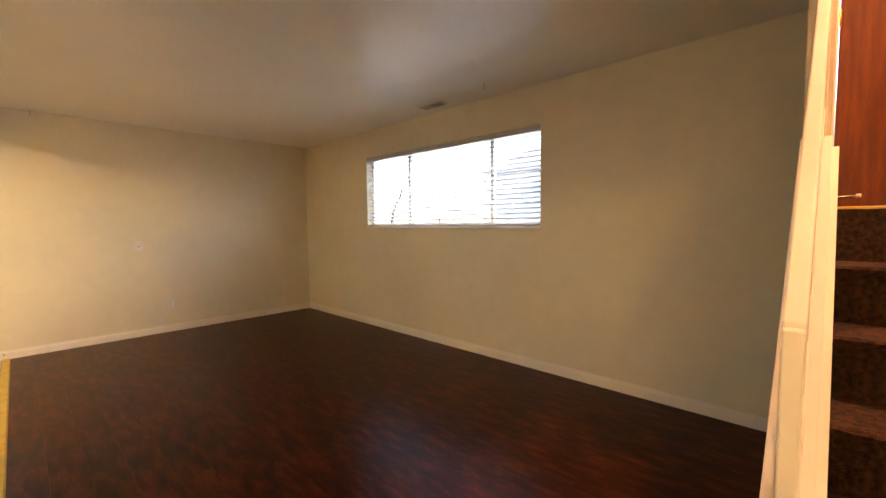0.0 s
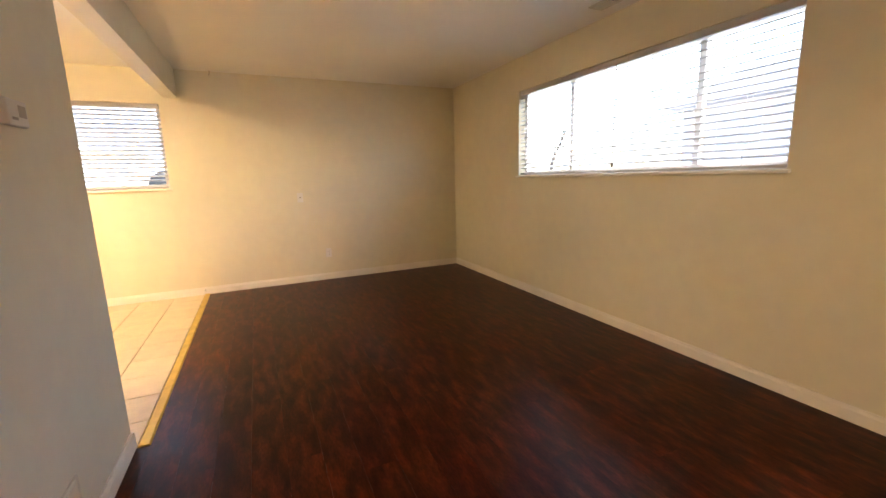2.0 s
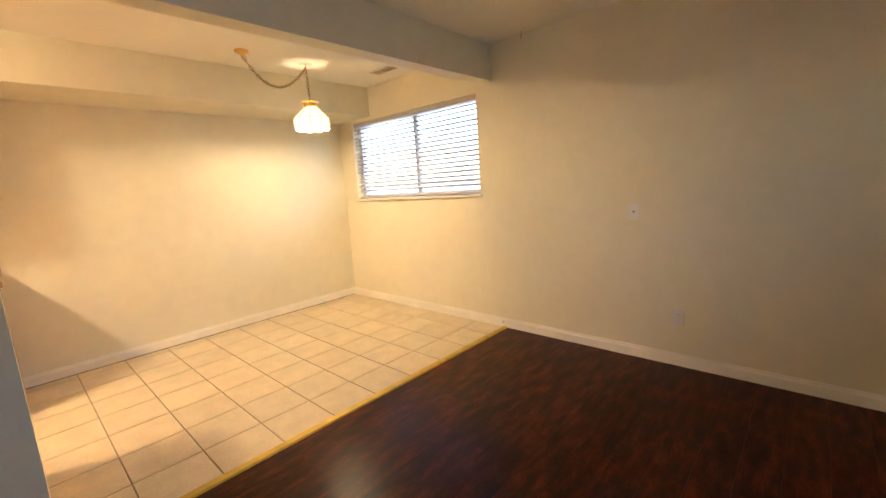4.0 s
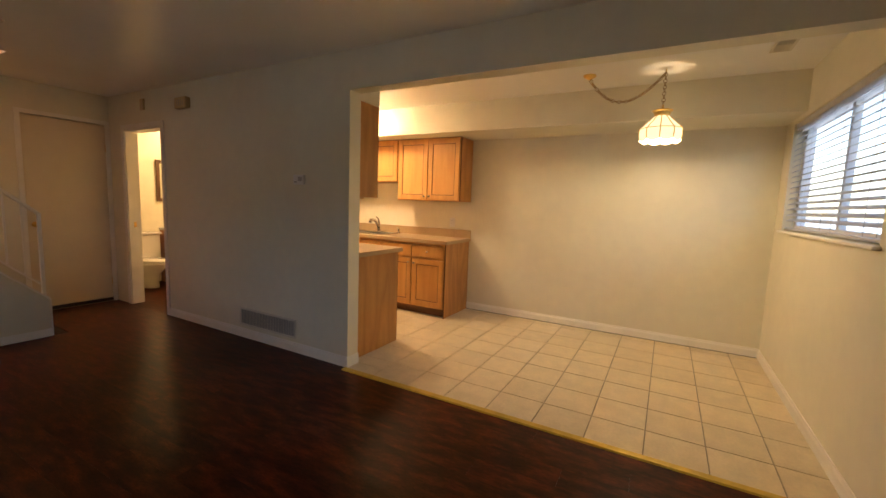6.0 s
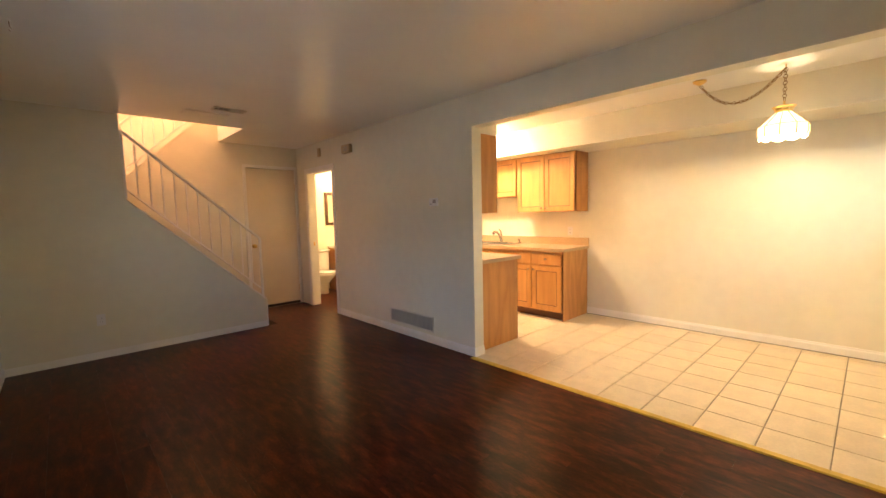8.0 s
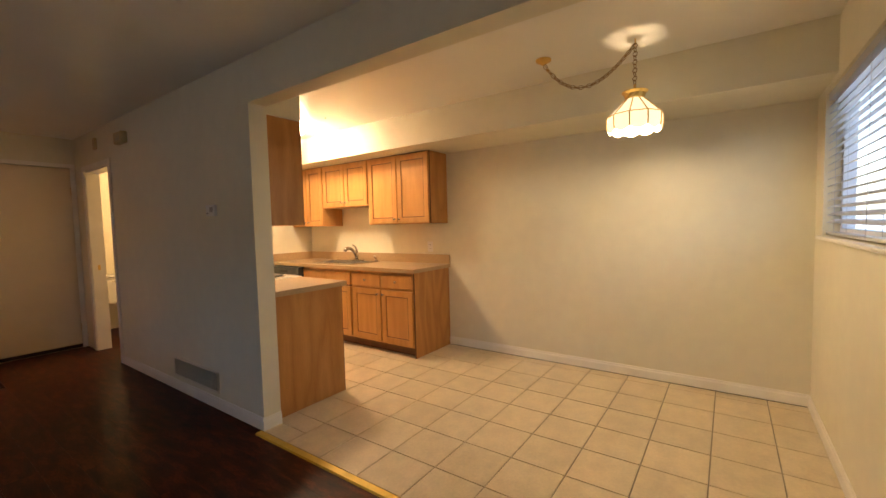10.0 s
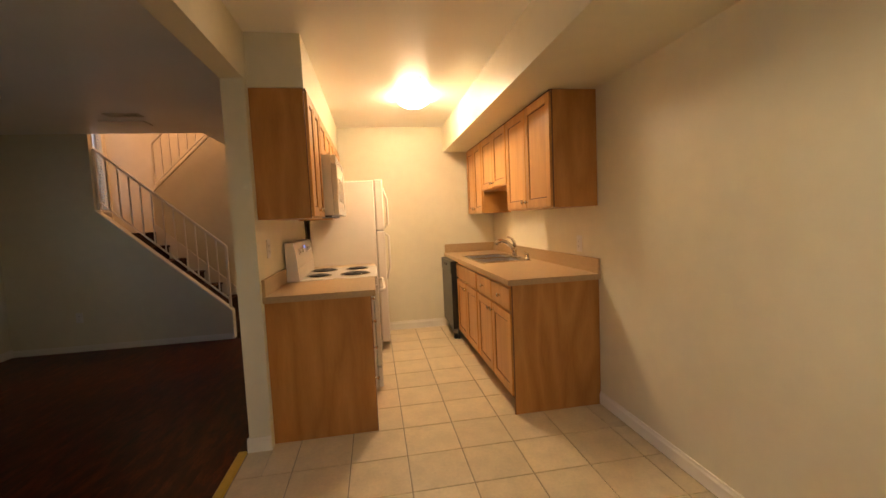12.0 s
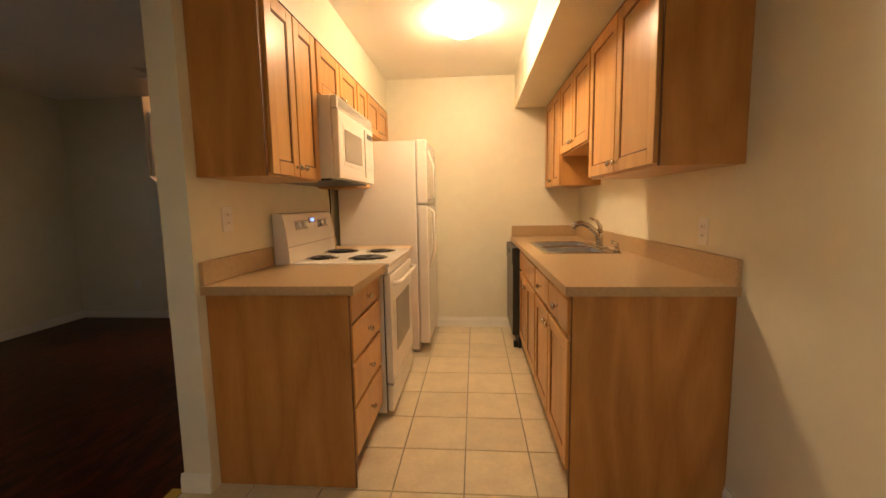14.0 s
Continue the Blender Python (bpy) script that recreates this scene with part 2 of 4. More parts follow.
def sweep(bm, pts, r, seg=8, closed=False):
    pts = [Vector(p) for p in pts]
    rings = []
    for i, p in enumerate(pts):
        a = pts[i - 1] if (i or closed) else p
        b = pts[(i + 1) % len(pts)] if (i < len(pts) - 1 or closed) else p
        d = (b - a).normalized()
        u = d.cross(Vector((0, 0, 1)) if abs(d.z) < 0.9 else Vector((1, 0, 0))).normalized()
        v = d.cross(u)
        rr = r[i] if isinstance(r, (list, tuple)) else r
        rings.append([bm.verts.new(p + rr * (math.cos(k * math.tau / seg) * u + math.sin(k * math.tau / seg) * v)) for k in range(seg)])
    n = len(rings)
    for i in range(n if closed else n - 1):
        A, C = rings[i], rings[(i + 1) % n]
        for k in range(seg):
            bm.faces.new((A[k], A[(k + 1) % seg], C[(k + 1) % seg], C[k])).smooth = True
    if not closed:
        bm.faces.new(list(reversed(rings[0])))
        bm.faces.new(rings[-1])
    return bm


def tube(pts, r, seg=8, closed=False):
    return sweep(bmesh.new(), pts, r, seg, closed)


def lathe(profile, seg=24, centre=(0, 0, 0), lobes=0, lobe=0.0):
    bm = bmesh.new()
    rings = []
    for r, z in profile:
        rings.append([bm.verts.new((centre[0] + r * math.cos(k * math.tau / seg), centre[1] + r * math.sin(k * math.tau / seg), centre[2] + z)) for k in range(seg)])
    for A, C in zip(rings, rings[1:]):
        for k in range(seg):
            bm.faces.new((A[k], A[(k + 1) % seg], C[(k + 1) % seg], C[k])).smooth = True
    if profile[0][0] > 1e-4:
        bm.faces.new(list(reversed(rings[0])))
    if profile[-1][0] > 1e-4:
        bm.faces.new(rings[-1])
    bmesh.ops.remove_doubles(bm, verts=bm.verts, dist=1e-5)
    bmesh.ops.recalc_face_normals(bm, faces=bm.faces)
    return bm


def prism(poly, axis, a0, a1, bev=0.0):
    """A polygon of (u, z) drawn out along y ('y': u is x) or x ('x': u is y)."""
    bm = bmesh.new()
    at = (lambda u, z, a: (u, a, z)) if axis == "y" else (lambda u, z, a: (a, u, z))
    A = [bm.verts.new(at(u, z, a0)) for u, z in poly]
    C = [bm.verts.new(at(u, z, a1)) for u, z in poly]
    bm.faces.new(A)
    bm.faces.new(list(reversed(C)))
    for i in range(len(poly)):
        j = (i + 1) % len(poly)
        bm.faces.new((A[j], A[i], C[i], C[j]))
    bmesh.ops.recalc_face_normals(bm, faces=bm.faces)
    if bev:
        bmesh.ops.bevel(bm, geom=list(bm.edges), offset=bev, segments=2, affect="EDGES", profile=0.5)
    return bm


def slab(axis, a0, a1, u0, u1, v0, v1, holes=()):
    """A wall ('x' or 'y': its thickness axis) or slab ('z') with openings cut through it; u, v are the other two axes in order."""
    us = sorted({u0, u1, *[min(max(h[i], u0), u1) for h in holes for i in (0, 1)]})
    vs = sorted({v0, v1, *[min(max(h[i], v0), v1) for h in holes for i in (2, 3)]})
    solid = {(i, j) for i in range(len(us) - 1) for j in range(len(vs) - 1)
             if not any(h[0] < (us[i] + us[i + 1]) / 2 < h[1] and h[2] < (vs[j] + vs[j + 1]) / 2 < h[3] for h in holes)}
    at = {"x": lambda a, u, v: (a, u, v), "y": lambda a, u, v: (u, a, v), "z": lambda a, u, v: (u, v, a)}[axis]
    bm = bmesh.new()
    memo = {}

    def V(a, u, v):
        if (a, u, v) not in memo:
            memo[(a, u, v)] = bm.verts.new(at(a, u, v))
        return memo[(a, u, v)]

    for i, j in solid:
        p, q, r, s = us[i], us[i + 1], vs[j], vs[j + 1]
        for a in (a0, a1):
            bm.faces.new((V(a, p, r), V(a, q, r), V(a, q, s), V(a, p, s)))
        for (di, dj), (e, f) in (((-1, 0), ((p, r), (p, s))), ((1, 0), ((q, r), (q, s))), ((0, -1), ((p, r), (q, r))), ((0, 1), ((p, s), (q, s)))):
            if (i + di, j + dj) not in solid:
                bm.faces.new((V(a0, *e), V(a0, *f), V(a1, *f), V(a1, *e)))
    bmesh.ops.recalc_face_normals(bm, faces=bm.faces)
    return bm


def link(name, bm, material):
    me = bpy.data.meshes.new(name)
    bm.to_mesh(me)
    bm.free()
    me.materials.append(material)
    return new(name, me)


def setting(name, bm, material, label="", category=""):
    return tagged(link(name, bm, material), label, category, kind="structure")


def thing(name, loc, label, category, group="", rz=0, kind=""):
    ob = new(name)
    ob.matrix_basis = pose(*loc, 0, 0, rz)
    return tagged(ob, label, category, group, kind)


def part(name, bm, material, parent, label="", at=None):
    ob = link(name, bm, material)
    ob.parent = parent
    if at is not None:
        ob.matrix_basis = at
    if label:
        ob["label"] = label
    return ob


def again(ob, name, parent, at):
    """Another piece on the same mesh."""
    o = new(name, ob.data)
    o.parent = parent
    o.matrix_basis = at
    return o


# ---- the building's shell
WIN_W = (1.56, 4.03, 1.256, 2.122)
WIN_S = (0.175, 2.02, 1.222, 2.10)
FDOOR = (5.79, 6.72, ZL + 0.02, ZL + 2.06)
SIDE = (7.33, 7.68, 1.69, 3.35)
BATH = (5.65, 6.44, 0.0, 2.05)
HDOOR = (-0.775, -0.035, 0.0, 2.12)

setting("wall_south", slab("y", -0.15, 0, XW - 0.15, XE + 0.15, -0.1, TOP, [WIN_S]), M_WALL, "cream painted wall with the dining window", "wall")
setting("wall_west", slab("x", XW - 0.15, XW, 0, 7.9, -0.1, TOP, [WIN_W, FDOOR, SIDE]), M_WALL, "cream painted wall with a wide high window", "wall")
setting("wall_east", slab("x", XE, XE + 0.15, 0, 7.9, -0.1, TOP), M_WALL, "cream painted kitchen wall", "wall")
setting("wall_divider", slab("x", 0, XD, 0, 7.77, -0.1, 2.70, [(-1, YO, -1, ZB), (BATH[0], BATH[1], -1, BATH[3])]), M_WALL,
        "cream painted dividing wall with a wide cased opening", "wall")
setting("wall_kitchen_back", slab("y", YB, YB + 0.12, XD, XE, -0.1, 2.70), M_WALL, "cream painted end wall of the kitchen", "wall")
setting("wall_bath_north", slab("y", 7.62, 7.77, XD, XE, -0.1, 2.70), M_WALL, "cream painted bathroom wall", "wall")
setting("wall_hall_north", slab("y", YN, YN + 0.11, -1.11, 0, -0.1, 2.70, [HDOOR]), M_WALL, "cream painted hall wall with a door", "wall")
setting("wall_outer_north", slab("y", 7.77, 7.9, XW, XE, -0.1, TOP), M_WALL, "cream painted stairwell wall", "wall")
US = 0.97   # slope of the upper flight's wall
setting("wall_stair_north", prism([(-2.2, -0.1), (-1.11, -0.1), (-1.11, 1.87 + US * 1.088), (-2.2, 1.87)], "y", YN, YN + 0.11), M_WALL,
        "cream wall under the upper stair flight", "wall")
setting("wall_stair_half", prism([(XW, -0.1), (SX, -0.1), (SX, SZ), (TX, TZ), (TX, TOP), (XW, TOP)], "y", YS, YH), M_WALL,
        "cream half wall beside the stairs with a sloping top", "wall")
setting("wall_upper_south", slab("y", 5.60, 5.73, TX, 0, 2.705, TOP), M_WALL, "cream wall of the upper stairwell", "wall")
setting("wall_upper_east", slab("x", 0.002, 0.12, 5.60, 7.765, 2.705, TOP), M_WALL, "cream wall of the upper landing", "wall")
setting("ceiling", slab("z", H, 2.70, XW, 0, 0, YN + 0.11, [(XW - 1, -1.11, YS, 9)]), M_CEIL, "white textured living room ceiling", "ceiling")
setting("ceiling_kitchen", slab("z", HK, 2.70, XD, XE, 0, YB), M_CEIL, "white textured kitchen ceiling", "ceiling")
setting("ceiling_bath", slab("z", HK, 2.70, XD, XE, YB + 0.12, 7.62), M_CEIL, "white bathroom ceiling", "ceiling")
setting("ceiling_stairwell", slab("z", TOP, TOP + 0.15, XW - 0.15, XE + 0.15, -0.15, 7.9), M_CEIL, "white stairwell ceiling", "ceiling")
setting("floor_upper_hall", slab("z", 2.45, 2.70, -1.108, 0, YN + 0.112, 7.77), M_CARPET, "brown carpeted upper hall floor", "floor")
# boxed-in soffits over the wall cabinets
setting("soffit_east", prism([(1.675, 2.138), (XE, 2.138), (XE, HK), (1.675, HK)], "y", 0, YB), M_WALL, "cream boxed soffit over the cabinets", "soffit")
setting("soffit_west", prism([(XD, 2.138), (0.435, 2.138), (0.435, HK), (XD, HK)], "y", 3.08, YB), M_WALL, "cream boxed soffit over the cabinets", "soffit")

floor_living = setting("floor", slab("z", -0.1, -0.008, XW, -0.02, 0, YN), M_UNDER, "dark cherry wood-look plank floor", "floor")
floor_kitchen = setting("floor_kitchen", slab("z", -0.1, -0.0075, -0.02, XE, 0, YN - 0.002, [(XD, 9, YB, 9)]), M_GROUT, "beige ceramic tile floor with grey grout", "floor")
floor_bath = setting("floor_bath", slab("z", -0.1, 0.0, XD, XE, YB + 0.12, 7.62), M_PLANK, "dark wood-look bathroom floor", "floor")
setting("bath_door_sill", B(0.0, BATH[0], -0.05, XD, BATH[1], 0.001, 0), M_PLANK, "dark wood-look floor under the bathroom door", "floor")


# ---- skirting and trim
def base_profile(h=0.085, d=0.012):
    return [(0, 0), (d, 0), (d, h * 0.72), (d * 0.6, h * 0.86), (d * 0.55, h), (0, h)]


def baseboard(name, axis, wall, side, a0, a1, h=0.085, lift=0.0):
    """Along y at x = wall ('x') or along x at y = wall ('y'); side: +1 or -1, the way the room lies."""
    poly = [(wall + side * u, z + lift) for u, z in base_profile(h)]
    bm = prism(poly, "y" if axis == "x" else "x", a0, a1)
    return setting(name, bm, M_TRIM, "cream painted baseboard", "baseboard")


baseboard("baseboard_west", "x", XW, 1, 0.0, YS)
baseboard("baseboard_south", "y", 0, 1, XW + 0.012, -0.002)
baseboard("baseboard_dining", "y", 0, 1, 0.0, XE - 0.012)
baseboard("baseboard_east", "x", XE, -1, 0.0, 3.05, lift=0.006)
# dark strip added as the shadow line below the lifted baseboard
setting("trim_gap_shade_east", B(XE - 0.006, 0.015, -0.002, XE - 0.001, 3.05, 0.0055, 0), M_SHADOW, "dark strip painting the shade under the raised baseboard", "trim")
baseboard("baseboard_divider", "x", 0, -1, YO + 0.0, BATH[0] - 0.06)
baseboard("baseboard_stair", "y", YS, -1, XW + 0.012, SX, 0.07)
baseboard("baseboard_kitchen_end", "y", YB, -1, 0.90, 1.70, 0.1)
baseboard("baseboard_opening_end", "y", YO, -1, -0.012, XD, 0.085)
baseboard("baseboard_hall", "y", YN, -1, -1.0, HDOOR[0] - 0.06)
# sloping cap on the half wall, and a stringer board on its stair side
setting("trim_half_wall", prism([(SX + 0.012, SZ - 0.012), (SX + 0.012, SZ + 0.012), (TX, TZ + 0.014), (TX, TZ + 0.001), (SX, SZ + 0.001), (SX, SZ - 0.012)], "y", YS - 0.006, YH + 0.005, 0.002),
        M_TRIM, "cream sloping cap on the half wall", "trim")
setting("trim_half_wall_end", B(SX, YS - 0.004, 0, SX + 0.014, YH + 0.004, SZ - 0.012, 0.003), M_TRIM, "cream end board of the half wall", "trim")
setting("trim_stringer", prism([(SX, 0.0), (SX, SZ - 0.03), (TX, TZ - 0.03), (TX, TZ - 0.30)], "y", YH, YH + 0.024), M_TRIM, "cream stringer board beside the steps", "trim")
setting("trim_stringer_north", prism([(-0.93, 0.0), (-0.93, 0.22), (-2.2, 1.44), (-2.2, 1.16)], "y", YN - 0.014, YN), M_TRIM, "cream stringer board beside the steps", "trim")
setting("trim_upper_wall", prism([(-2.21, 1.872), (-1.11, 1.872 + US * 1.088), (-1.11, 1.895 + US * 1.088), (-2.21, 1.895)], "y", YN - 0.01, YN + 0.12, 0.002), M_WALL,
        "cream sloping cap below the upper railing", "trim")
# metal strip where laminate meets tile
strip = setting("trim_threshold", prism([(-0.070, 0.0), (-0.062, 0.008), (-0.024, 0.010), (-0.014, 0.0)], "y", 0.0, YO - 0.0), M_GOLD, "gold metal floor strip at the tile's edge", "trim")


def casing(name, axis, wall, side, a0, a1, top, w=0.057, d=0.014):
    """Three flat boards round a door opening."""
    boards = [(a0 - w, a0, 0.0, top), (a1, a1 + w, 0.0, top), (a0 - w, a1 + w, top, top + w)]
    root = thing(name, (0, 0, 0), "cream painted door casing", "door casing", kind="structure")
    for u0, u1, z0, z1 in boards:
        lo, hi = sorted((wall, wall + side * d))
        part("board", B(lo, u0, z0, hi, u1, z1, 0.003) if axis == "x" else B(u0, lo, z0, u1, hi, z1, 0.003), M_TRIM, root)
    return root


casing("trim_bath_door", "x", 0, -1, BATH[0], BATH[1], BATH[3])
casing("trim_hall_door", "y", YN, -1, HDOOR[0], -0.05, HDOOR[3], 0.045)


# ---- stairs: carpeted steps up to the entry landing, and a second flight above
def step_mesh(w, run, rise):
    bm = bmesh.new()
    prof = [(0, 0), (0.0, rise - 0.03), (0.018, rise - 0.022), (0.022, rise - 0.008), (0.012, rise), (-run - 0.0, rise), (-run, 0)]
    A = [bm.verts.new((x, 0, z)) for x, z in prof]
    C = [bm.verts.new((x, w, z)) for x, z in prof]
    bm.faces.new(A)
    bm.faces.new(list(reversed(C)))
    for i in range(len(prof)):
        j = (i + 1) % len(prof)
        bm.faces.new((A[j], A[i], C[i], C[j]))
    bmesh.ops.recalc_face_normals(bm, faces=bm.faces)
    return bm


stairs = thing("stairs", (0, 0, 0), "brown carpeted stairs up to the entry landing", "stairs", kind="structure")
RISE, RUN, X0 = ZL / 7, 0.215, -0.98
tread = None
for i in range(6):
    m = pose(X0 - RUN * i, YH + 0.026, RISE * i)
    if tread is None:
        tread = part("step", step_mesh(YN - YH - 0.041, RUN, RISE), M_CARPET, stairs, at=m)
    else:
        again(tread, "step", stairs, m)
setting("landing", slab("z", ZL - 0.2, ZL, XW, XL, YH, 7.77), M_CARPET, "brown carpeted entry landing", "landing")
upper = thing("stairs_upper", (0, 0, 0), "brown carpeted upper stair flight", "stairs", kind="structure")
for i in range(6):
    o = again(tread, "step", upper, Matrix.Translation((-2.2 + 0.2 * i, 7.75, ZL + 0.195 * i)) @ Matrix.Rotation(math.pi, 4, "Z"))


def railing(name, x0, z0, x1, z1, y, n, h0, h1, label, newel=True):
    """A painted metal stair rail: posts, a handrail, a bottom rail and thin balusters, from the foot (x0, z0) to the head (x1, z1) of its slope."""
    root = thing(name, (x0, y, z0), label, "railing")
    g = (z1 - z0) / (x1 - x0)

    def bar(u0, a0, u1, a1, w, d):
        k = (a1 - a0) / (u1 - u0)
        q = d / 2 * math.sqrt(1 + k * k)
        return prism([(u0, a0 - q), (u1, a1 - q), (u1, a1 + q), (u0, a0 + q)], "y", -w / 2, w / 2, 0.004)

    L = x1 - x0
    part("handrail", bar(0, h0, L, L * g + h1, 0.030, 0.028), M_TRIM, root, "cream painted handrail")
    part("bottom_rail", bar(0, 0.10, L, L * g + 0.10, 0.02, 0.018), M_TRIM, root)
    part("newel_post", B(-0.014, -0.014, 0.0, 0.014, 0.014, h0 + 0.01, 0.004), M_TRIM, root)
    if newel:
        part("head_post", B(L - 0.014, -0.014, L * g + 0.0, L + 0.014, 0.014, L * g + h1, 0.003), M_TRIM, root)
    for i in range(1, n):
        u = L * i / n
        part("baluster", B(u - 0.007, -0.007, u * g + 0.10, u + 0.007, 0.007, u * g + h0 + (h1 - h0) * i / n, 0.001, 1), M_TRIM, root)
    return root


railing("stair_railing", SX - 0.02, SZ + 0.012 + 0.019, TX + 0.015, TZ + 0.012, 5.787, 12, 0.75, 0.69, "cream painted metal railing on the half wall")
railing("upper_stair_railing", -2.18, 1.90, -1.16, 1.90 + US * 1.02, YN + 0.05, 9, 0.66, 0.70, "cream painted metal railing on the upper flight")


# ---- doors
def hinge(parent, x, y, z):
    part("hinge", tube([(x, y, z - 0.045), (x, y, z + 0.045)], 0.006, 8), M_BRASS, parent, "small brass hinge")


def knob_mesh(r=0.027):
    return lathe([(0.0, 0.062), (r * 0.7, 0.060), (r, 0.048), (r * 0.85, 0.034), (0.011, 0.026), (0.010, 0.008), (r, 0.006), (r, 0.0)], 16)


hall_door = thing("door_1", (HDOOR[0], YN, 0), "closed cream painted flush door with a brass knob", "door", kind="structure")
W_ = HDOOR[1] - HDOOR[0]
part("slab", B(0.004, 0.012, 0.042, W_ - 0.012, 0.047, HDOOR[3] - 0.006, 0.003), M_DOOR, hall_door)
kn = part("knob", knob_mesh(0.030), M_BRASS, hall_door, "round brass knob", at=pose(0.065, 0.012, 0.96, 90))
for z in (0.25, 1.85):
    hinge(hall_door, W_ - 0.013, 0.006, z)
# black filler paints the shade below the door slab
part("gap_shade", B(0.0, 0.016, 0.0, W_, 0.05, 0.041, 0), M_BLACK, hall_door)

front_door = thing("door_2", (XW - 0.02, FDOOR[0], FDOOR[2]), "closed red-brown stained entry door", "door", kind="structure")
fw = FDOOR[1] - FDOOR[0]
part("slab", B(-0.045, 0.037, 0.012, 0.0, fw - 0.037, FDOOR[3] - FDOOR[2] - 0.045, 0.003), M_STAIN, front_door)
for a, b in ((0.0, 0.035), (fw - 0.035, fw)):
    part("jamb", B(-0.10, a, 0.0, 0.022, b, FDOOR[3] - FDOOR[2], 0.003), M_TRIM, front_door)
part("head_jamb", B(-0.10, 0.045, FDOOR[3] - FDOOR[2] - 0.045, 0.022, fw - 0.045, FDOOR[3] - FDOOR[2], 0.003), M_TRIM, front_door)
part("threshold", B(-0.10, 0.0, -0.02, 0.05, fw, 0.010, 0.004), M_GOLD, front_door, "brass-coloured threshold")
part("knob", knob_mesh(), M_BRASS, front_door, "round brass knob", at=pose(0.0, fw - 0.11, 0.95, 0, 90))
for z in (0.28, 1.02, 1.75):
    hinge(front_door, 0.012, 0.036, z)
stop = thing("door_stop", (-3.05, YH, ZL + 0.075), "white spring door stop on the landing wall", "door stop", rz=90)
part("spring", tube([(0.0, 0, 0), (0.03, 0, 0), (0.10, 0.0, 0.004)], 0.006, 8), M_CHROME, stop)
part("tip", tube([(0.10, 0, 0.004), (0.118, 0, 0.005)], 0.009, 10), M_TRIM, stop, "white rubber tip")

bath_frame = thing("door_frame", (0, 0, 0), "cream painted jambs of the open bathroom door", "door frame", kind="structure")
part("jamb", B(-0.002, BATH[0], 0, XD + 0.002, BATH[0] + 0.016, BATH[3], 0.002), M_TRIM, bath_frame)
part("jamb", B(-0.002, BATH[1] - 0.016, 0, XD + 0.002, BATH[1], BATH[3], 0.002), M_TRIM, bath_frame)
part("head_jamb", B(-0.002, BATH[0] + 0.016, BATH[3] - 0.016, XD + 0.002, BATH[1] - 0.016, BATH[3], 0.002), M_TRIM, bath_frame)
part("strike_plate", B(0.05, BATH[1] - 0.019, 0.93, 0.075, BATH[1] - 0.016, 0.99, 0), M_BRASS, bath_frame, "small brass strike plate")


# ---- windows and blinds
def window(name, axis, a0, a1, z0, z1, wall, out, mullions, label):
    """A vinyl slider in an outer wall; out: the sign of the way outdoors along the wall's axis."""
    root = thing(name, (0, 0, 0), label, "window", kind="structure")

    def put(pn, u0, u1, w0, w1, d0, d1, material, lab="", bev=0.003):
        e0, e1 = sorted((wall + out * d0, wall + out * d1))
        return part(pn, B(e0, u0, w0, e1, u1, w1, bev) if axis == "x" else B(u0, e0, w0, u1, e1, w1, bev), material, root, lab)

    f = 0.045
    for u0, u1, w0, w1 in ((a0, a0 + f, z0, z1), (a1 - f, a1, z0, z1), (a0 + f, a1 - f, z0, z0 + f), (a0 + f, a1 - f, z1 - f, z1)):
        put("frame", u0, u1, w0, w1, 0.08, 0.14, M_VINYL)
    for u in mullions:
        put("mullion", u - 0.022, u + 0.022, z0 + f, z1 - f, 0.085, 0.125, M_VINYL)
    edges = [a0 + f, *mullions, a1 - f]
    for u0, u1 in zip(edges, edges[1:]):
        g = put("pane", u0 + 0.02, u1 - 0.02, z0 + f, z1 - f, 0.104, 0.107, M_GLASS, "clear glass", 0)
        g.visible_shadow = False
    put("sill", a0 - 0.02, a1 + 0.02, z0 - 0.022, z0 - 0.001, -0.03, 0.08, M_TRIM, "cream painted sill", 0.006)
    return root


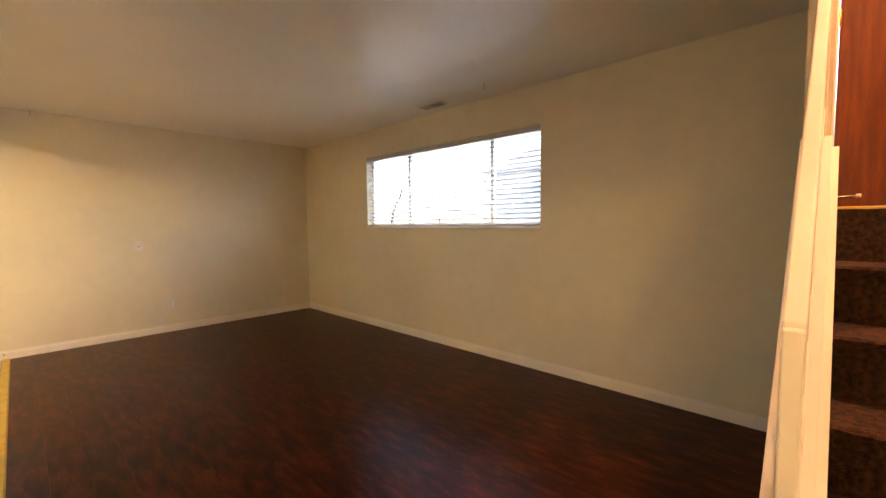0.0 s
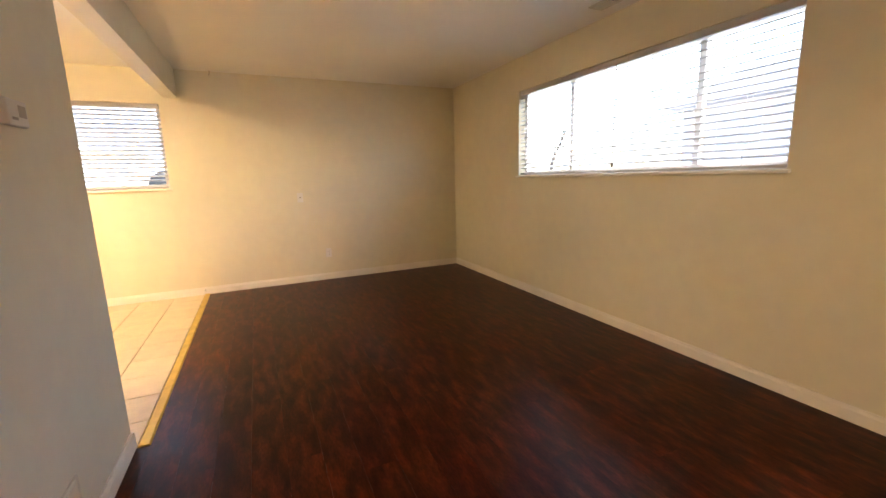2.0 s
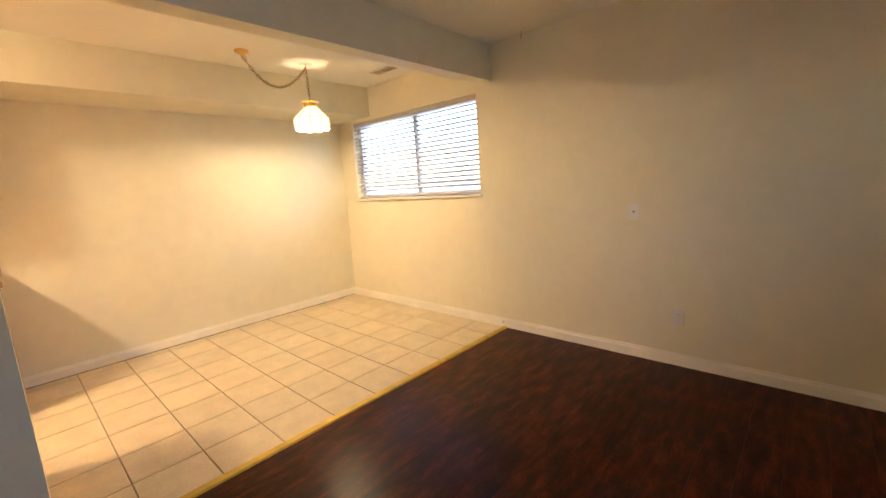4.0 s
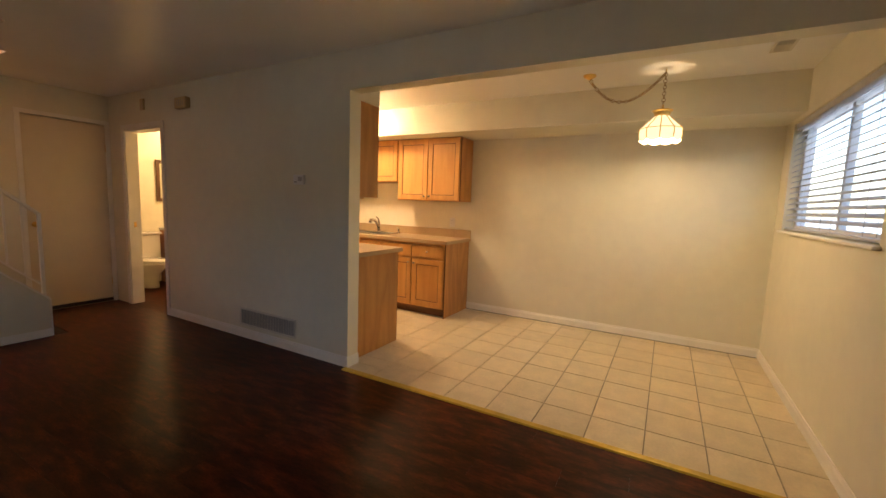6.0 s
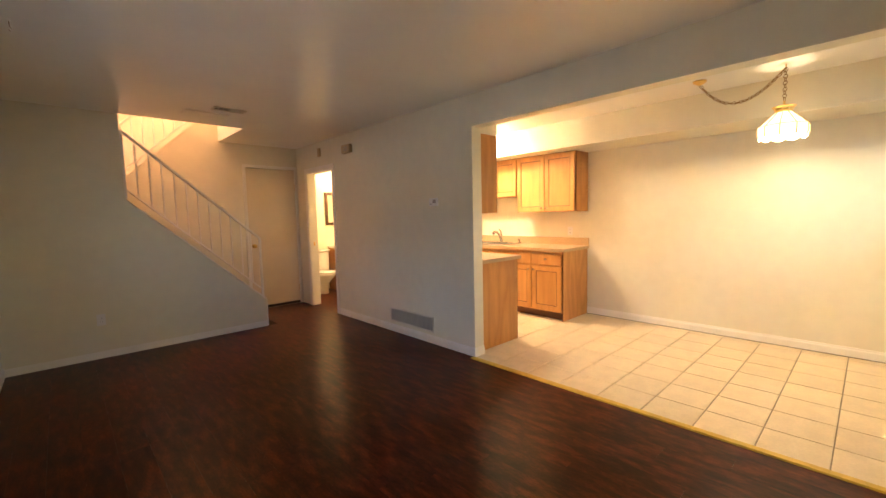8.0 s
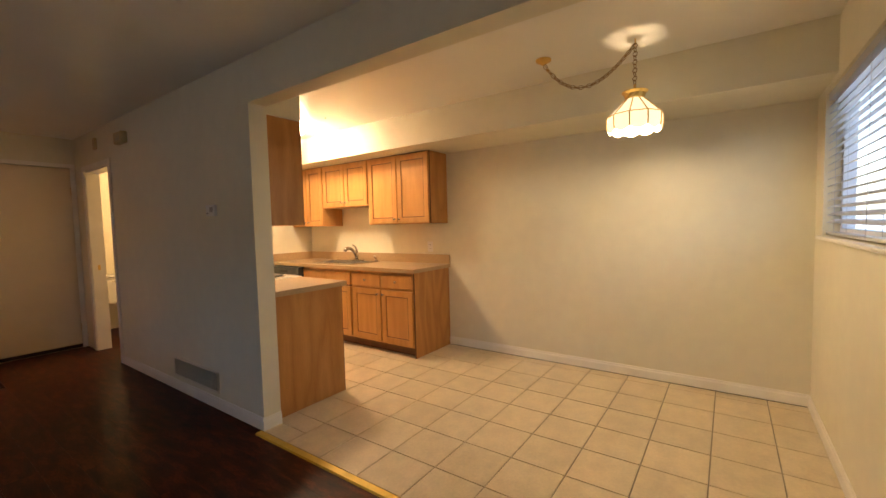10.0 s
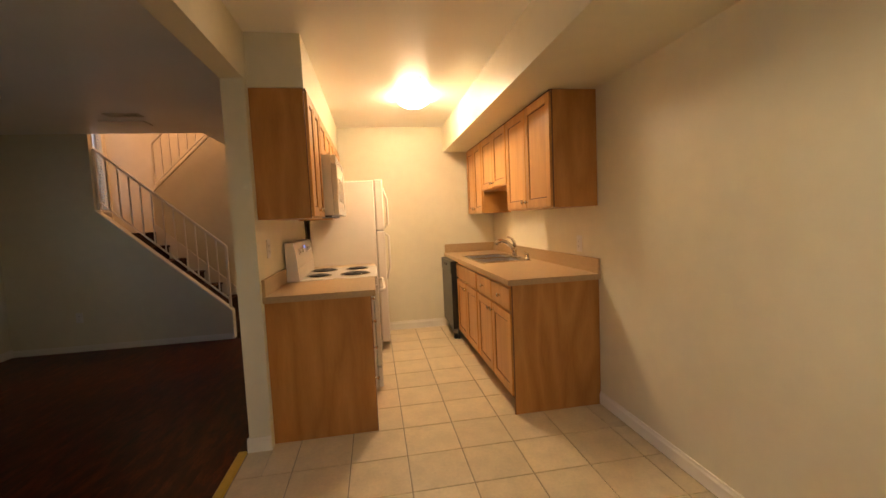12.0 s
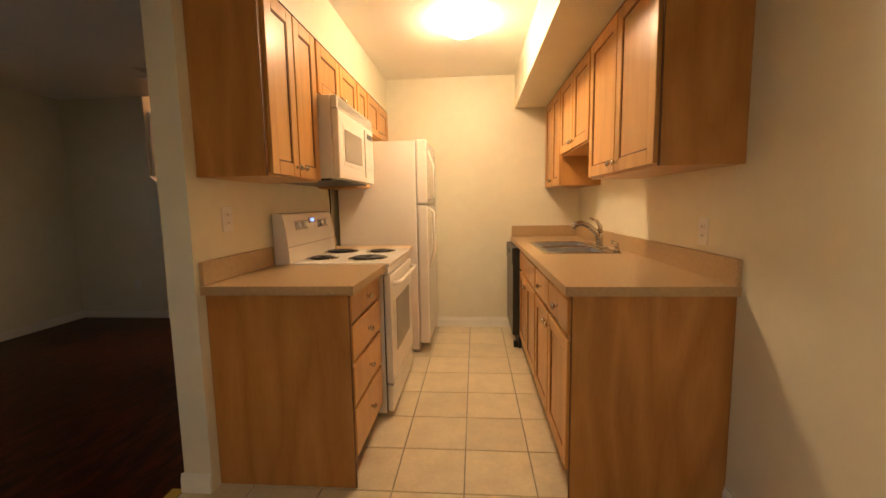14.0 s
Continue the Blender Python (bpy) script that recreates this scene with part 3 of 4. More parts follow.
def blind(name, axis, a0, a1, z0, z1, wall, out, tilt, label):
    root = thing(name, (0, 0, 0), label, "window blind")
    mid = wall + out * 0.04
    L = a1 - a0 - 0.02
    c = (a0 + a1) / 2
    turn = 90 if axis == "x" else 0
    at = (lambda z, r=0: pose(mid, c, z, 0, 0, turn) @ pose(0, 0, 0, r)) if axis == "x" else (lambda z, r=0: pose(c, mid, z, 0, 0, turn) @ pose(0, 0, 0, r))
    part("headrail", B(-L / 2, -0.028, -0.045, L / 2, 0.028, 0.0, 0.004), M_BLIND, root, "white headrail", at=at(z1 - 0.002))
    n = int((z1 - z0 - 0.10) / 0.0445)
    slat = None
    for i in range(n):
        m = at(z1 - 0.075 - i * 0.0445, tilt + random.uniform(-1.5, 1.5))
        if slat is None:
            bm = bmesh.new()
            prev = None
            for j in range(5):
                y = -0.025 + 0.0125 * j
                z = 0.003 * (1 - (y / 0.025) ** 2)
                ring = [bm.verts.new(p) for p in ((-L / 2, y, z + 0.0016), (L / 2, y, z + 0.0016), (L / 2, y, z - 0.0016), (-L / 2, y, z - 0.0016))]
                if prev:
                    for k in range(4):
                        bm.faces.new((prev[k], prev[(k + 1) % 4], ring[(k + 1) % 4], ring[k]))
                else:
                    bm.faces.new(ring)
                prev = ring
            bm.faces.new(list(reversed(prev)))
            bmesh.ops.recalc_face_normals(bm, faces=bm.faces)
            slat = part("slat", bm, M_BLIND, root, at=m)
        else:
            again(slat, "slat", root, m)
    part("bottom_rail", B(-L / 2, -0.025, 0.0, L / 2, 0.025, 0.018, 0.004), M_BLIND, root, "white bottom rail", at=at(z0 + 0.008))
    k = 4 if L > 2 else 3
    for i in range(k):
        u = -L / 2 + L * (i + 0.35) / (k - 0.3)
        for dy in (-0.026, 0.026):
            part("cord", tube([(u, dy, z0 + 0.02), (u, dy, z1 - 0.04)], 0.0012, 5), M_BLIND, root, at=pose(mid, c, 0, 0, 0, turn) if axis == "x" else pose(c, mid, 0, 0, 0, turn))
    if L > 2:
        pc = pose(mid, c, 0, 0, 0, turn)
        part("pull_cord", tube([(0.035, -0.034, z1 - 0.04), (0.035, -0.034, z0 + 0.09)], 0.003, 6), M_GREYW, root, "grey pull cord", at=pc)
        part("tassel", lathe([(0.003, 0.05), (0.010, 0.035), (0.016, 0.0), (0.0, 0.0)], 12, (0.035, -0.034, z0 + 0.045)), M_GREYW, root, at=pc)
    return root


window("window_1", "x", *WIN_W, XW, -1, (2.27, 3.457), "wide white vinyl sliding window in the living room")
blind("window_blind", "x", *WIN_W, XW, -1, 20, "white horizontal blind, slats open, over the wide window")
window("window_2", "y", *WIN_S, 0, -1, (1.05,), "white vinyl sliding window in the dining area")
blind("window_blind", "y", *WIN_S, 0, -1, -26, "white horizontal blind, slats half open, over the dining window")
window("window_3", "x", *SIDE, XW, -1, (), "narrow sidelight window beside the entry door")
blind("window_blind", "x", *SIDE, XW, -1, 20, "white horizontal blind, slats open, over the narrow sidelight")


# ---- kitchen cabinets. Local frame: x along the wall, y outward from the wall, z up
def cab_knob(parent, x, y, z):
    part("knob", lathe([(0.0, 0.028), (0.010, 0.027), (0.015, 0.021), (0.013, 0.015), (0.006, 0.011), (0.005, 0.004), (0.009, 0.002), (0.009, 0.0)], 12), M_CHROME, parent,
         "round nickel knob", at=pose(x, y, z, -90))


def shaker(name, w, h, parent, at, knob=None):
    """A framed door with a raised-edge recessed panel; its back lies in y = 0."""
    d = part(name, B(0.058, 0.0, 0.058, w - 0.058, 0.012, h - 0.058, 0.0), M_OAK, parent, at=at)
    s = 0.06
    for x0, x1, z0, z1 in ((0, s, 0, h), (w - s, w, 0, h)):
        part("stile", B(x0, 0, z0, x1, 0.020, z1, 0.003), M_OAK, d)
    for z0, z1 in ((0, s), (h - s, h)):
        part("rail", B(s, 0, z0, w - s, 0.020, z1, 0.003), M_OAK, d)
    # inner moulding in dark brown, painting the shade round the sunken panel
    shaded_bead = bmesh.new()
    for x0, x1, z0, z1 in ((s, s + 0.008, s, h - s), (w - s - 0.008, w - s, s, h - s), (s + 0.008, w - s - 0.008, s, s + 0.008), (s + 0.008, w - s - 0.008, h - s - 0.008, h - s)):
        box(shaded_bead, x0, 0.011, z0, x1, 0.016, z1, 0.002, 1)
    part("shaded_bead", shaded_bead, M_RECESS, d)
    if knob:
        cab_knob(d, knob[0], 0.020, knob[1])
    return d


def drawer(w, h, parent, at, name="drawer_front"):
    d = part(name, B(0, 0, 0, w, 0.020, h, 0.006, 3), M_OAK, parent, at=at)
    cab_knob(d, w / 2, 0.020, h / 2)
    return d


def base_cabinet(loc, rz, w, depth, label, cols, sink=False):
    """cols: widths of the door columns. Column by column a drawer over a door; sink: one false front over all."""
    root = thing("base_cabinet", loc, label, "cabinet", "base cabinets", rz)
    body = bmesh.new()
    box(body, 0.0, 0.0, 0.10, w, depth - 0.022, 0.69 if sink else 0.874, 0)
    if sink:
        box(body, 0.0, depth - 0.06, 0.691, w, depth - 0.022, 0.874, 0)
        box(body, 0.0, 0.0, 0.691, 0.018, depth - 0.061, 0.874, 0)
        box(body, w - 0.018, 0.0, 0.691, w, depth - 0.061, 0.874, 0)
    part("body", body, M_OAK, root)
    # the kick's dark colour carries the shade under the doors
    part("toe_kick", B(0.001, 0.0, 0.0, w - 0.001, depth - 0.085, 0.098, 0), M_RECESS, root, "recessed toe kick, coloured dark for its shade")
    x = 0.012
    if sink:
        part("false_front", B(0.012, 0, 0, w - 0.012, 0.02, 0.145, 0.006, 3), M_OAK, root, at=pose(0, depth - 0.02, 0.70))
        # thin dark strip paints the shade below the false front
        part("rail_shadow", B(0.004, depth - 0.0215, 0.685, w - 0.004, depth - 0.0205, 0.70, 0), M_RECESS, root)
    for i, c in enumerate(cols):
        inner = c - 0.018
        if not sink:
            drawer(inner, 0.145, root, pose(x, depth - 0.02, 0.70))
        side = i % 2
        shaker("door", inner, 0.56, root, pose(x, depth - 0.02, 0.118), (inner - 0.03 if side == 0 else 0.03, 0.51))
        x += c
    return root


def end_panel(name, x0, x1, y, z0, z1, label):
    root = thing(name, (x0, y, z0), label, "cabinet panel")
    part("panel", B(0, -0.012, 0.0, x1 - x0, 0.0, z1 - z0, 0.002), M_PANEL, root)
    fx = (-0.004, -0.0005) if x1 > 1.5 else (x1 - x0 + 0.0005, x1 - x0 + 0.004)
    part("edge", B(fx[0], -0.012, 0.0, fx[1], 0.0, z1 - z0, 0), M_RECESS, root, "dark front edge")
    return root


E0 = XE - 0.001
# east run: rz = 90 lays local x along +y and local y along -x
base_cabinet((E0, 3.065, 0), 90, 0.905, 0.63, "honey maple base cabinet with two drawers and two doors", (0.444, 0.444))
base_cabinet((E0, 3.972, 0), 90, 0.87, 0.63, "honey maple sink base cabinet with two doors", (0.425, 0.425), sink=True)
end_panel("end_panel", 1.668, E0, 3.064, 0.0, 0.874, "oak-grain end panel of the base cabinets")
end_panel("end_panel", XD + 0.001, 0.752, 3.088, 0.0, 0.874, "oak-grain end panel of the base cabinets")

# west run: rz = -90 lays local x along -y and local y along +x
west = thing("base_cabinet", (XD + 0.001, 3.655, 0), "honey maple drawer cabinet with four drawers", "cabinet", "base cabinets", -90)
part("body", B(0, 0, 0.10, 0.565, 0.606, 0.874, 0), M_OAK, west)
# kick coloured dark to stand for the shade beneath the drawers
part("toe_kick", B(0.002, 0, 0.0, 0.563, 0.545, 0.098, 0), M_RECESS, west, "recessed toe kick, coloured dark for its shade")
for z, h in ((0.735, 0.125), (0.555, 0.165), (0.355, 0.185), (0.115, 0.225)):
    drawer(0.515, h, west, pose(0.02, 0.606, z))
filler = thing("base_cabinet", (XD + 0.001, 4.685, 0), "narrow honey maple base cabinet beside the stove", "cabinet", "base cabinets", -90)
part("body", B(0, 0, 0.10, 0.255, 0.606, 0.874, 0), M_OAK, filler)
# kick darkened in colour, as shaded below the body
part("toe_kick", B(0.002, 0, 0.0, 0.253, 0.545, 0.098, 0), M_RECESS, filler, "recessed toe kick, coloured dark for its shade")
drawer(0.215, 0.125, filler, pose(0.02, 0.606, 0.735))
shaker("door", 0.215, 0.58, filler, pose(0.02, 0.606, 0.118), (0.19, 0.53))


def wall_cabinet(loc, rz, w, depth, z0, z1, cols, label, knob_low=True):
    root = thing("wall_cabinet", (loc[0], loc[1], z0), label, "cabinet", "wall cabinets", rz)
    part("body", B(0, 0, 0, w, depth - 0.021, z1 - z0, 0.002), M_OAK, root)
    part("top_trim", B(0.0, 0.0, z1 - z0 - 0.0, w, depth - 0.006, z1 - z0 + 0.003, 0), M_RECESS, root)
    x = 0.006
    for i, c in enumerate(cols):
        inner = c - 0.010
        shaker("door", inner, z1 - z0 - 0.02, root, pose(x, depth - 0.02, 0.010), (inner - 0.03 if i % 2 == 0 else 0.03, 0.045))
        x += c
    return root


ZU0, ZU1 = 1.372, 2.134
wall_cabinet((E0, 3.065), 90, 0.90, 0.325, ZU0, ZU1, (0.444, 0.444), "honey maple wall cabinet with two tall doors")
wall_cabinet((E0, 3.967), 90, 0.82, 0.325, 1.60, ZU1, (0.404, 0.404), "short honey maple wall cabinet over the sink")
wall_cabinet((E0, 4.789), 90, 0.665, 0.325, ZU0, ZU1, (0.326, 0.326), "honey maple wall cabinet with two tall doors")
end_panel("end_panel", 1.978, E0, 3.064, ZU0, ZU1, "oak-grain end panel of the wall cabinets")
end_panel("end_panel", XD + 0.001, 0.428, 3.094, ZU0, ZU1, "oak-grain end panel of the wall cabinets")
wall_cabinet((XD + 0.001, 3.645), -90, 0.55, 0.322, ZU0, ZU1, (0.269, 0.269), "honey maple wall cabinet with two tall doors")
wall_cabinet((XD + 0.001, 4.41), -90, 0.762, 0.322, 1.845, ZU1, (0.375, 0.375), "short honey maple wall cabinet over the microwave")
wall_cabinet((XD + 0.001, 4.69), -90, 0.277, 0.322, ZU0, ZU1, (0.265,), "narrow honey maple wall cabinet")
wall_cabinet((XD + 0.001, 5.455), -90, 0.762, 0.322, 1.82, ZU1, (0.375, 0.375), "short honey maple wall cabinet over the refrigerator")


# ---- worktops
def worktop(name, x0, x1, y0, y1, label, hole=None, splash=()):
    root = thing(name, (0, 0, 0), label, "countertop")
    top = slab("z", 0.876, 0.914, x0, x1, y0, y1, [hole] if hole else [])
    part("top", top, M_COUNTER, root)
    for s in splash:
        part("backsplash", B(*s, 0.004), M_COUNTER, root)
    return root


SINK = (1.745, 2.165, 4.06, 4.80)
worktop("countertop", 1.635, XE - 0.001, 3.03, YB - 0.001, "tan laminate countertop with a backsplash and sink", SINK,
        [(XE - 0.021, 3.03, 0.914, XE - 0.001, YB - 0.022, 1.018), (1.645, YB - 0.021, 0.914, XE - 0.001, YB - 0.001, 1.018)])
worktop("countertop", XD + 0.001, 0.785, 3.045, 3.656, "short tan laminate countertop beside the stove", None,
        [(XD + 0.001, 3.045, 0.914, XD + 0.021, 3.656, 1.018)])
worktop("countertop", XD + 0.001, 0.785, 4.425, 4.69, "narrow tan laminate countertop beyond the stove", None,
        [(XD + 0.001, 4.425, 0.914, XD + 0.021, 4.69, 1.018)])

# ---- sink, tap, soap pump
sink = thing("kitchen_sink", (0, 0, 0.914), "stainless steel double-bowl kitchen sink", "sink")
x0, x1, y0, y1 = SINK
ym = (y0 + y1) / 2
part("rim", slab("z", 0.0, 0.006, x0 - 0.02, x1 + 0.035, y0 - 0.02, y1 + 0.02, [(x0 + 0.015, x1 - 0.05, y0 + 0.015, ym - 0.015), (x0 + 0.015, x1 - 0.05, ym + 0.015, y1 - 0.015)]), M_CHROME, sink)
for a, b in ((y0 + 0.015, ym - 0.015), (ym + 0.015, y1 - 0.015)):
    bowl = bmesh.new()
    t = [bowl.verts.new(p) for p in ((x0 + 0.015, a, 0.002), (x1 - 0.05, a, 0.002), (x1 - 0.05, b, 0.002), (x0 + 0.015, b, 0.002))]
    q = [bowl.verts.new(p) for p in ((x0 + 0.035, a + 0.02, -0.16), (x1 - 0.07, a + 0.02, -0.16), (x1 - 0.07, b - 0.02, -0.16), (x0 + 0.035, b - 0.02, -0.16))]
    bowl.faces.new(q)
    for i in range(4):
        bowl.faces.new((t[i], t[(i + 1) % 4], q[(i + 1) % 4], q[i]))
    part("bowl", bowl, M_STEEL, sink)
    lip = []
    for ux, uy, a0 in ((x1 - 0.075, b - 0.025, 0), (x0 + 0.04, b - 0.025, 90), (x0 + 0.04, a + 0.025, 180), (x1 - 0.075, a + 0.025, 270)):
        lip += [(ux + 0.03 * math.cos(radians(a0 + k)), uy + 0.03 * math.sin(radians(a0 + k)), 0.006) for k in (0, 30, 60, 90)]
    part("lip", tube(lip, 0.006, 6, True), M_CHROME, sink, "bright rolled edge")
    part("drain", lathe([(0.0, 0.004), (0.03, 0.004), (0.04, 0.0)], 16, ((x0 + x1) / 2 - 0.02, (a + b) / 2, -0.159)), M_CHROME, sink, "round drain")
tap = thing("kitchen_faucet", (2.175, 4.42, 0.921), "chrome single-lever kitchen faucet", "faucet")
part("base", lathe([(0.0, 0.014), (0.025, 0.012), (0.03, 0.0)], 16), M_CHROME, tap)
part("deck_plate", B(-0.032, -0.11, 0.0, 0.032, 0.11, 0.010, 0.004), M_CHROME, tap)
part("body", lathe([(0.0, 0.105), (0.018, 0.10), (0.022, 0.06), (0.024, 0.01)], 16), M_CHROME, tap)
part("spout", tube([(0, 0, 0.05), (-0.03, 0, 0.105), (-0.08, 0, 0.150), (-0.13, 0.0, 0.168), (-0.175, 0.0, 0.158), (-0.195, 0, 0.135)], [0.022, 0.021, 0.019, 0.019, 0.022, 0.021], 12), M_CHROME, tap)
part("lever", tube([(0.0, 0, 0.10), (0.004, 0.0, 0.14), (-0.025, -0.005, 0.185), (-0.075, -0.01, 0.205)], [0.020, 0.015, 0.010, 0.008], 10), M_CHROME, tap, "curved lever handle")
spray = thing("side_sprayer", (2.18, 4.08, 0.921), "chrome side sprayer beside the faucet", "sprayer")
part("base", lathe([(0.0, 0.03), (0.014, 0.03), (0.022, 0.0)], 14), M_CHROME, spray)
part("head", tube([(0, 0, 0.03), (0, 0, 0.055), (-0.035, 0.0, 0.065)], [0.012, 0.014, 0.011], 10), M_CHROME, spray)

# ---- dishwasher
dw = thing("dishwasher", (1.60, 4.848, 0), "dark grey built-in dishwasher", "dishwasher")
part("tub", B(0.06, 0, 0.10, 0.60, 0.60, 0.868, 0), M_BLACK, dw)
part("door", B(0.0, 0.004, 0.115, 0.058, 0.596, 0.72, 0.006), M_DW, dw)
cp = part("control_panel", B(-0.006, 0.004, 0.724, 0.058, 0.596, 0.866, 0.008), M_DW, dw)
part("latch", B(-0.012, 0.22, 0.80, -0.006, 0.38, 0.83, 0.003), M_BLACK, cp)
part("door_edge", B(0.001, 0.0, 0.118, 0.057, 0.0035, 0.864, 0), M_BLACK, dw, "black door edge")
part("kick_plate", B(0.05, 0.004, 0.0, 0.075, 0.596, 0.112, 0.003), M_BLACK, dw)
part("foot", B(0.012, 0.02, 0.0, 0.05, 0.07, 0.05, 0.005), M_BLACK, dw)
part("filler", B(0.07, 0.602, 0.0, 0.09, 0.62, 0.874, 0), M_OAK, dw)

# ---- stove
sy0, sy1 = 3.664, 4.424
stove = thing("stove", (XD + 0.005, sy0, 0), "white electric stove with four coil burners", "stove")
sw = sy1 - sy0
part("body", B(0.02, 0.004, 0.03, 0.635, sw - 0.004, 0.895, 0.004), M_WHITE, stove)
part("cooktop", B(0.05, 0.0, 0.895, 0.675, sw, 0.920, 0.008, 3), M_WHITE, stove)
back = part("backguard", prism([(0.01, 0.905), (0.105, 0.905), (0.092, 1.10), (0.075, 1.20), (0.01, 1.205)], "y", 0.0, sw, 0.006), M_WHITE, stove)
part("backguard_seam", B(0.0975, 0.01, 1.008, 0.1005, sw - 0.01, 1.014, 0), M_GREYW, back)
tilt = math.degrees(math.atan2(0.015, 0.08))
for y in (0.16, 0.26, 0.52, 0.60):
    part("dial", lathe([(0.0, 0.020), (0.017, 0.019), (0.020, 0.0)], 16), M_PLATE, back, at=pose(0.085, y, 1.13, 0, 90 - tilt))
for y in (0.21, 0.56):
    part("dial_plate", B(-0.001, -0.085, -0.028, 0.003, 0.085, 0.028, 0.001), M_GREYW, back, at=pose(0.087, y, 1.13, 0, -tilt))
disp = part("clock", B(-0.001, -0.05, -0.018, 0.004, 0.05, 0.018, 0.001), M_GREYW, back, at=pose(0.085, sw / 2, 1.155, 0, -tilt))
part("display", B(0.004, -0.022, -0.009, 0.005, 0.022, 0.009, 0), M_LCD, disp, "blue clock digits")
for cx, cy, r in ((0.215, 0.20, 0.075), (0.215, 0.56, 0.095), (0.50, 0.20, 0.095), (0.50, 0.56, 0.075)):
    bur = part("burner", lathe([(r + 0.022, 0.0), (r + 0.022, 0.005), (r + 0.008, 0.004), (r * 0.6, 0.0015), (0.0, 0.001)], 28, (cx, cy, 0.919)), M_COIL, stove, "black drip pan")
    part("ring", tube([(cx + (r + 0.022) * math.cos(k * math.tau / 28), cy + (r + 0.022) * math.sin(k * math.tau / 28), 0.923) for k in range(28)], 0.004, 6, True), M_CHROME, bur, "chrome trim ring")
    coil = bmesh.new()
    pts = [(cx + (0.018 + (r - 0.02) * k / 90) * math.cos(k * math.tau / 22.5), cy + (0.018 + (r - 0.02) * k / 90) * math.sin(k * math.tau / 22.5), 0.929) for k in range(91)]
    part("coil", sweep(coil, pts, 0.006, 6), M_COIL, bur, "black spiral heating coil")
door = part("oven_door", B(0.637, 0.012, 0.205, 0.678, sw - 0.012, 0.845, 0.008, 3), M_WHITE, stove)
part("oven_window", B(0.678, 0.15, 0.36, 0.681, sw - 0.15, 0.68, 0.001), M_DGLASS, door, "dark oven window")
part("handle", tube([(0.678, 0.06, 0.79), (0.715, 0.06, 0.80), (0.722, 0.10, 0.80), (0.722, sw - 0.10, 0.80), (0.715, sw - 0.06, 0.80), (0.678, sw - 0.06, 0.79)], 0.013, 10), M_WHITE, door, "white bar handle")
part("control_lip", B(0.637, 0.004, 0.852, 0.668, sw - 0.004, 0.893, 0.005), M_WHITE, stove)
part("drawer", B(0.637, 0.012, 0.035, 0.675, sw - 0.012, 0.195, 0.008, 3), M_WHITE, stove, "storage drawer")
part("side_trim", B(0.6355, 0.002, 0.03, 0.6365, sw - 0.002, 0.85, 0), M_BLACK, stove)

# ---- microwave
mw = thing("microwave", (XD + 0.001, 3.656, 1.395), "white microwave oven mounted over the stove", "microwave")
part("body", B(0, 0, 0, 0.385, 0.756, 0.445, 0.004), M_WHITE, mw)
part("underside", B(0.01, 0.01, -0.012, 0.37, 0.746, -0.001, 0.003), M_BLACK, mw, "dark vented underside")
d = part("door", B(0.387, 0.0, 0.0, 0.425, 0.56, 0.375, 0.006, 3), M_WHITE, mw)
part("window_frame", B(0.425, 0.075, 0.075, 0.4265, 0.475, 0.305, 0.001), M_WHITE, d)
part("window", B(0.4265, 0.10, 0.10, 0.4285, 0.45, 0.28, 0.001), M_DGLASS, d, "dark door window")
part("handle", B(0.425, 0.515, 0.03, 0.437, 0.545, 0.345, 0.005), M_WHITE, d, "white grip edge")
c = part("control_panel", B(0.387, 0.562, 0.0, 0.425, 0.756, 0.375, 0.006, 3), M_WHITE, mw)
part("display", B(0.425, 0.595, 0.30, 0.4265, 0.725, 0.335, 0), M_BLACK, c, "dark display")
for r in range(4):
    for k in range(3):
        part("button", B(0.425, 0.60 + 0.043 * k, 0.07 + 0.05 * r, 0.427, 0.633 + 0.043 * k, 0.105 + 0.05 * r, 0), M_WHITE, c)
vent = part("vent_grille", B(0.387, 0.0, 0.378, 0.42, 0.756, 0.445, 0.005), M_WHITE, mw)
for k in range(5):
    part("louvre", B(0.42, 0.03, 0.388 + 0.010 * k, 0.4225, 0.726, 0.393 + 0.010 * k, 0), M_GREYW, vent)

# ---- refrigerator
fr = thing("refrigerator", (XD + 0.045, 4.715, 0), "tall white refrigerator with a freezer on top", "refrigerator")
part("cabinet", B(0, 0, 0.03, 0.645, 0.72, 1.75, 0.008), M_WHITE, fr)
part("toe_grille", B(0.60, 0.02, 0.0, 0.65, 0.70, 0.075, 0.004), M_GREYW, fr, "grey toe grille")
part("freezer_door", B(0.650, 0.0, 1.245, 0.735, 0.72, 1.76, 0.014, 3), M_WHITE, fr)
part("fridge_door", B(0.650, 0.0, 0.085, 0.735, 0.72, 1.235, 0.014, 3), M_WHITE, fr)
part("gasket", B(0.6455, 0.012, 0.10, 0.6495, 0.708, 1.71, 0), M_GREYW, fr)
part("handle", tube([(0.735, 0.10, 1.27), (0.775, 0.10, 1.30), (0.775, 0.10, 1.55), (0.737, 0.10, 1.68)], [0.014, 0.013, 0.012, 0.010], 10), M_WHITE, fr, "curved white handle")
part("handle", tube([(0.735, 0.10, 1.21), (0.775, 0.10, 1.18), (0.775, 0.10, 0.86), (0.737, 0.10, 0.72)], [0.014, 0.013, 0.012, 0.010], 10), M_WHITE, fr, "curved white handle")
part("hinge_cover", B(0.655, 0.62, 1.761, 0.72, 0.70, 1.775, 0.004), M_WHITE, fr)
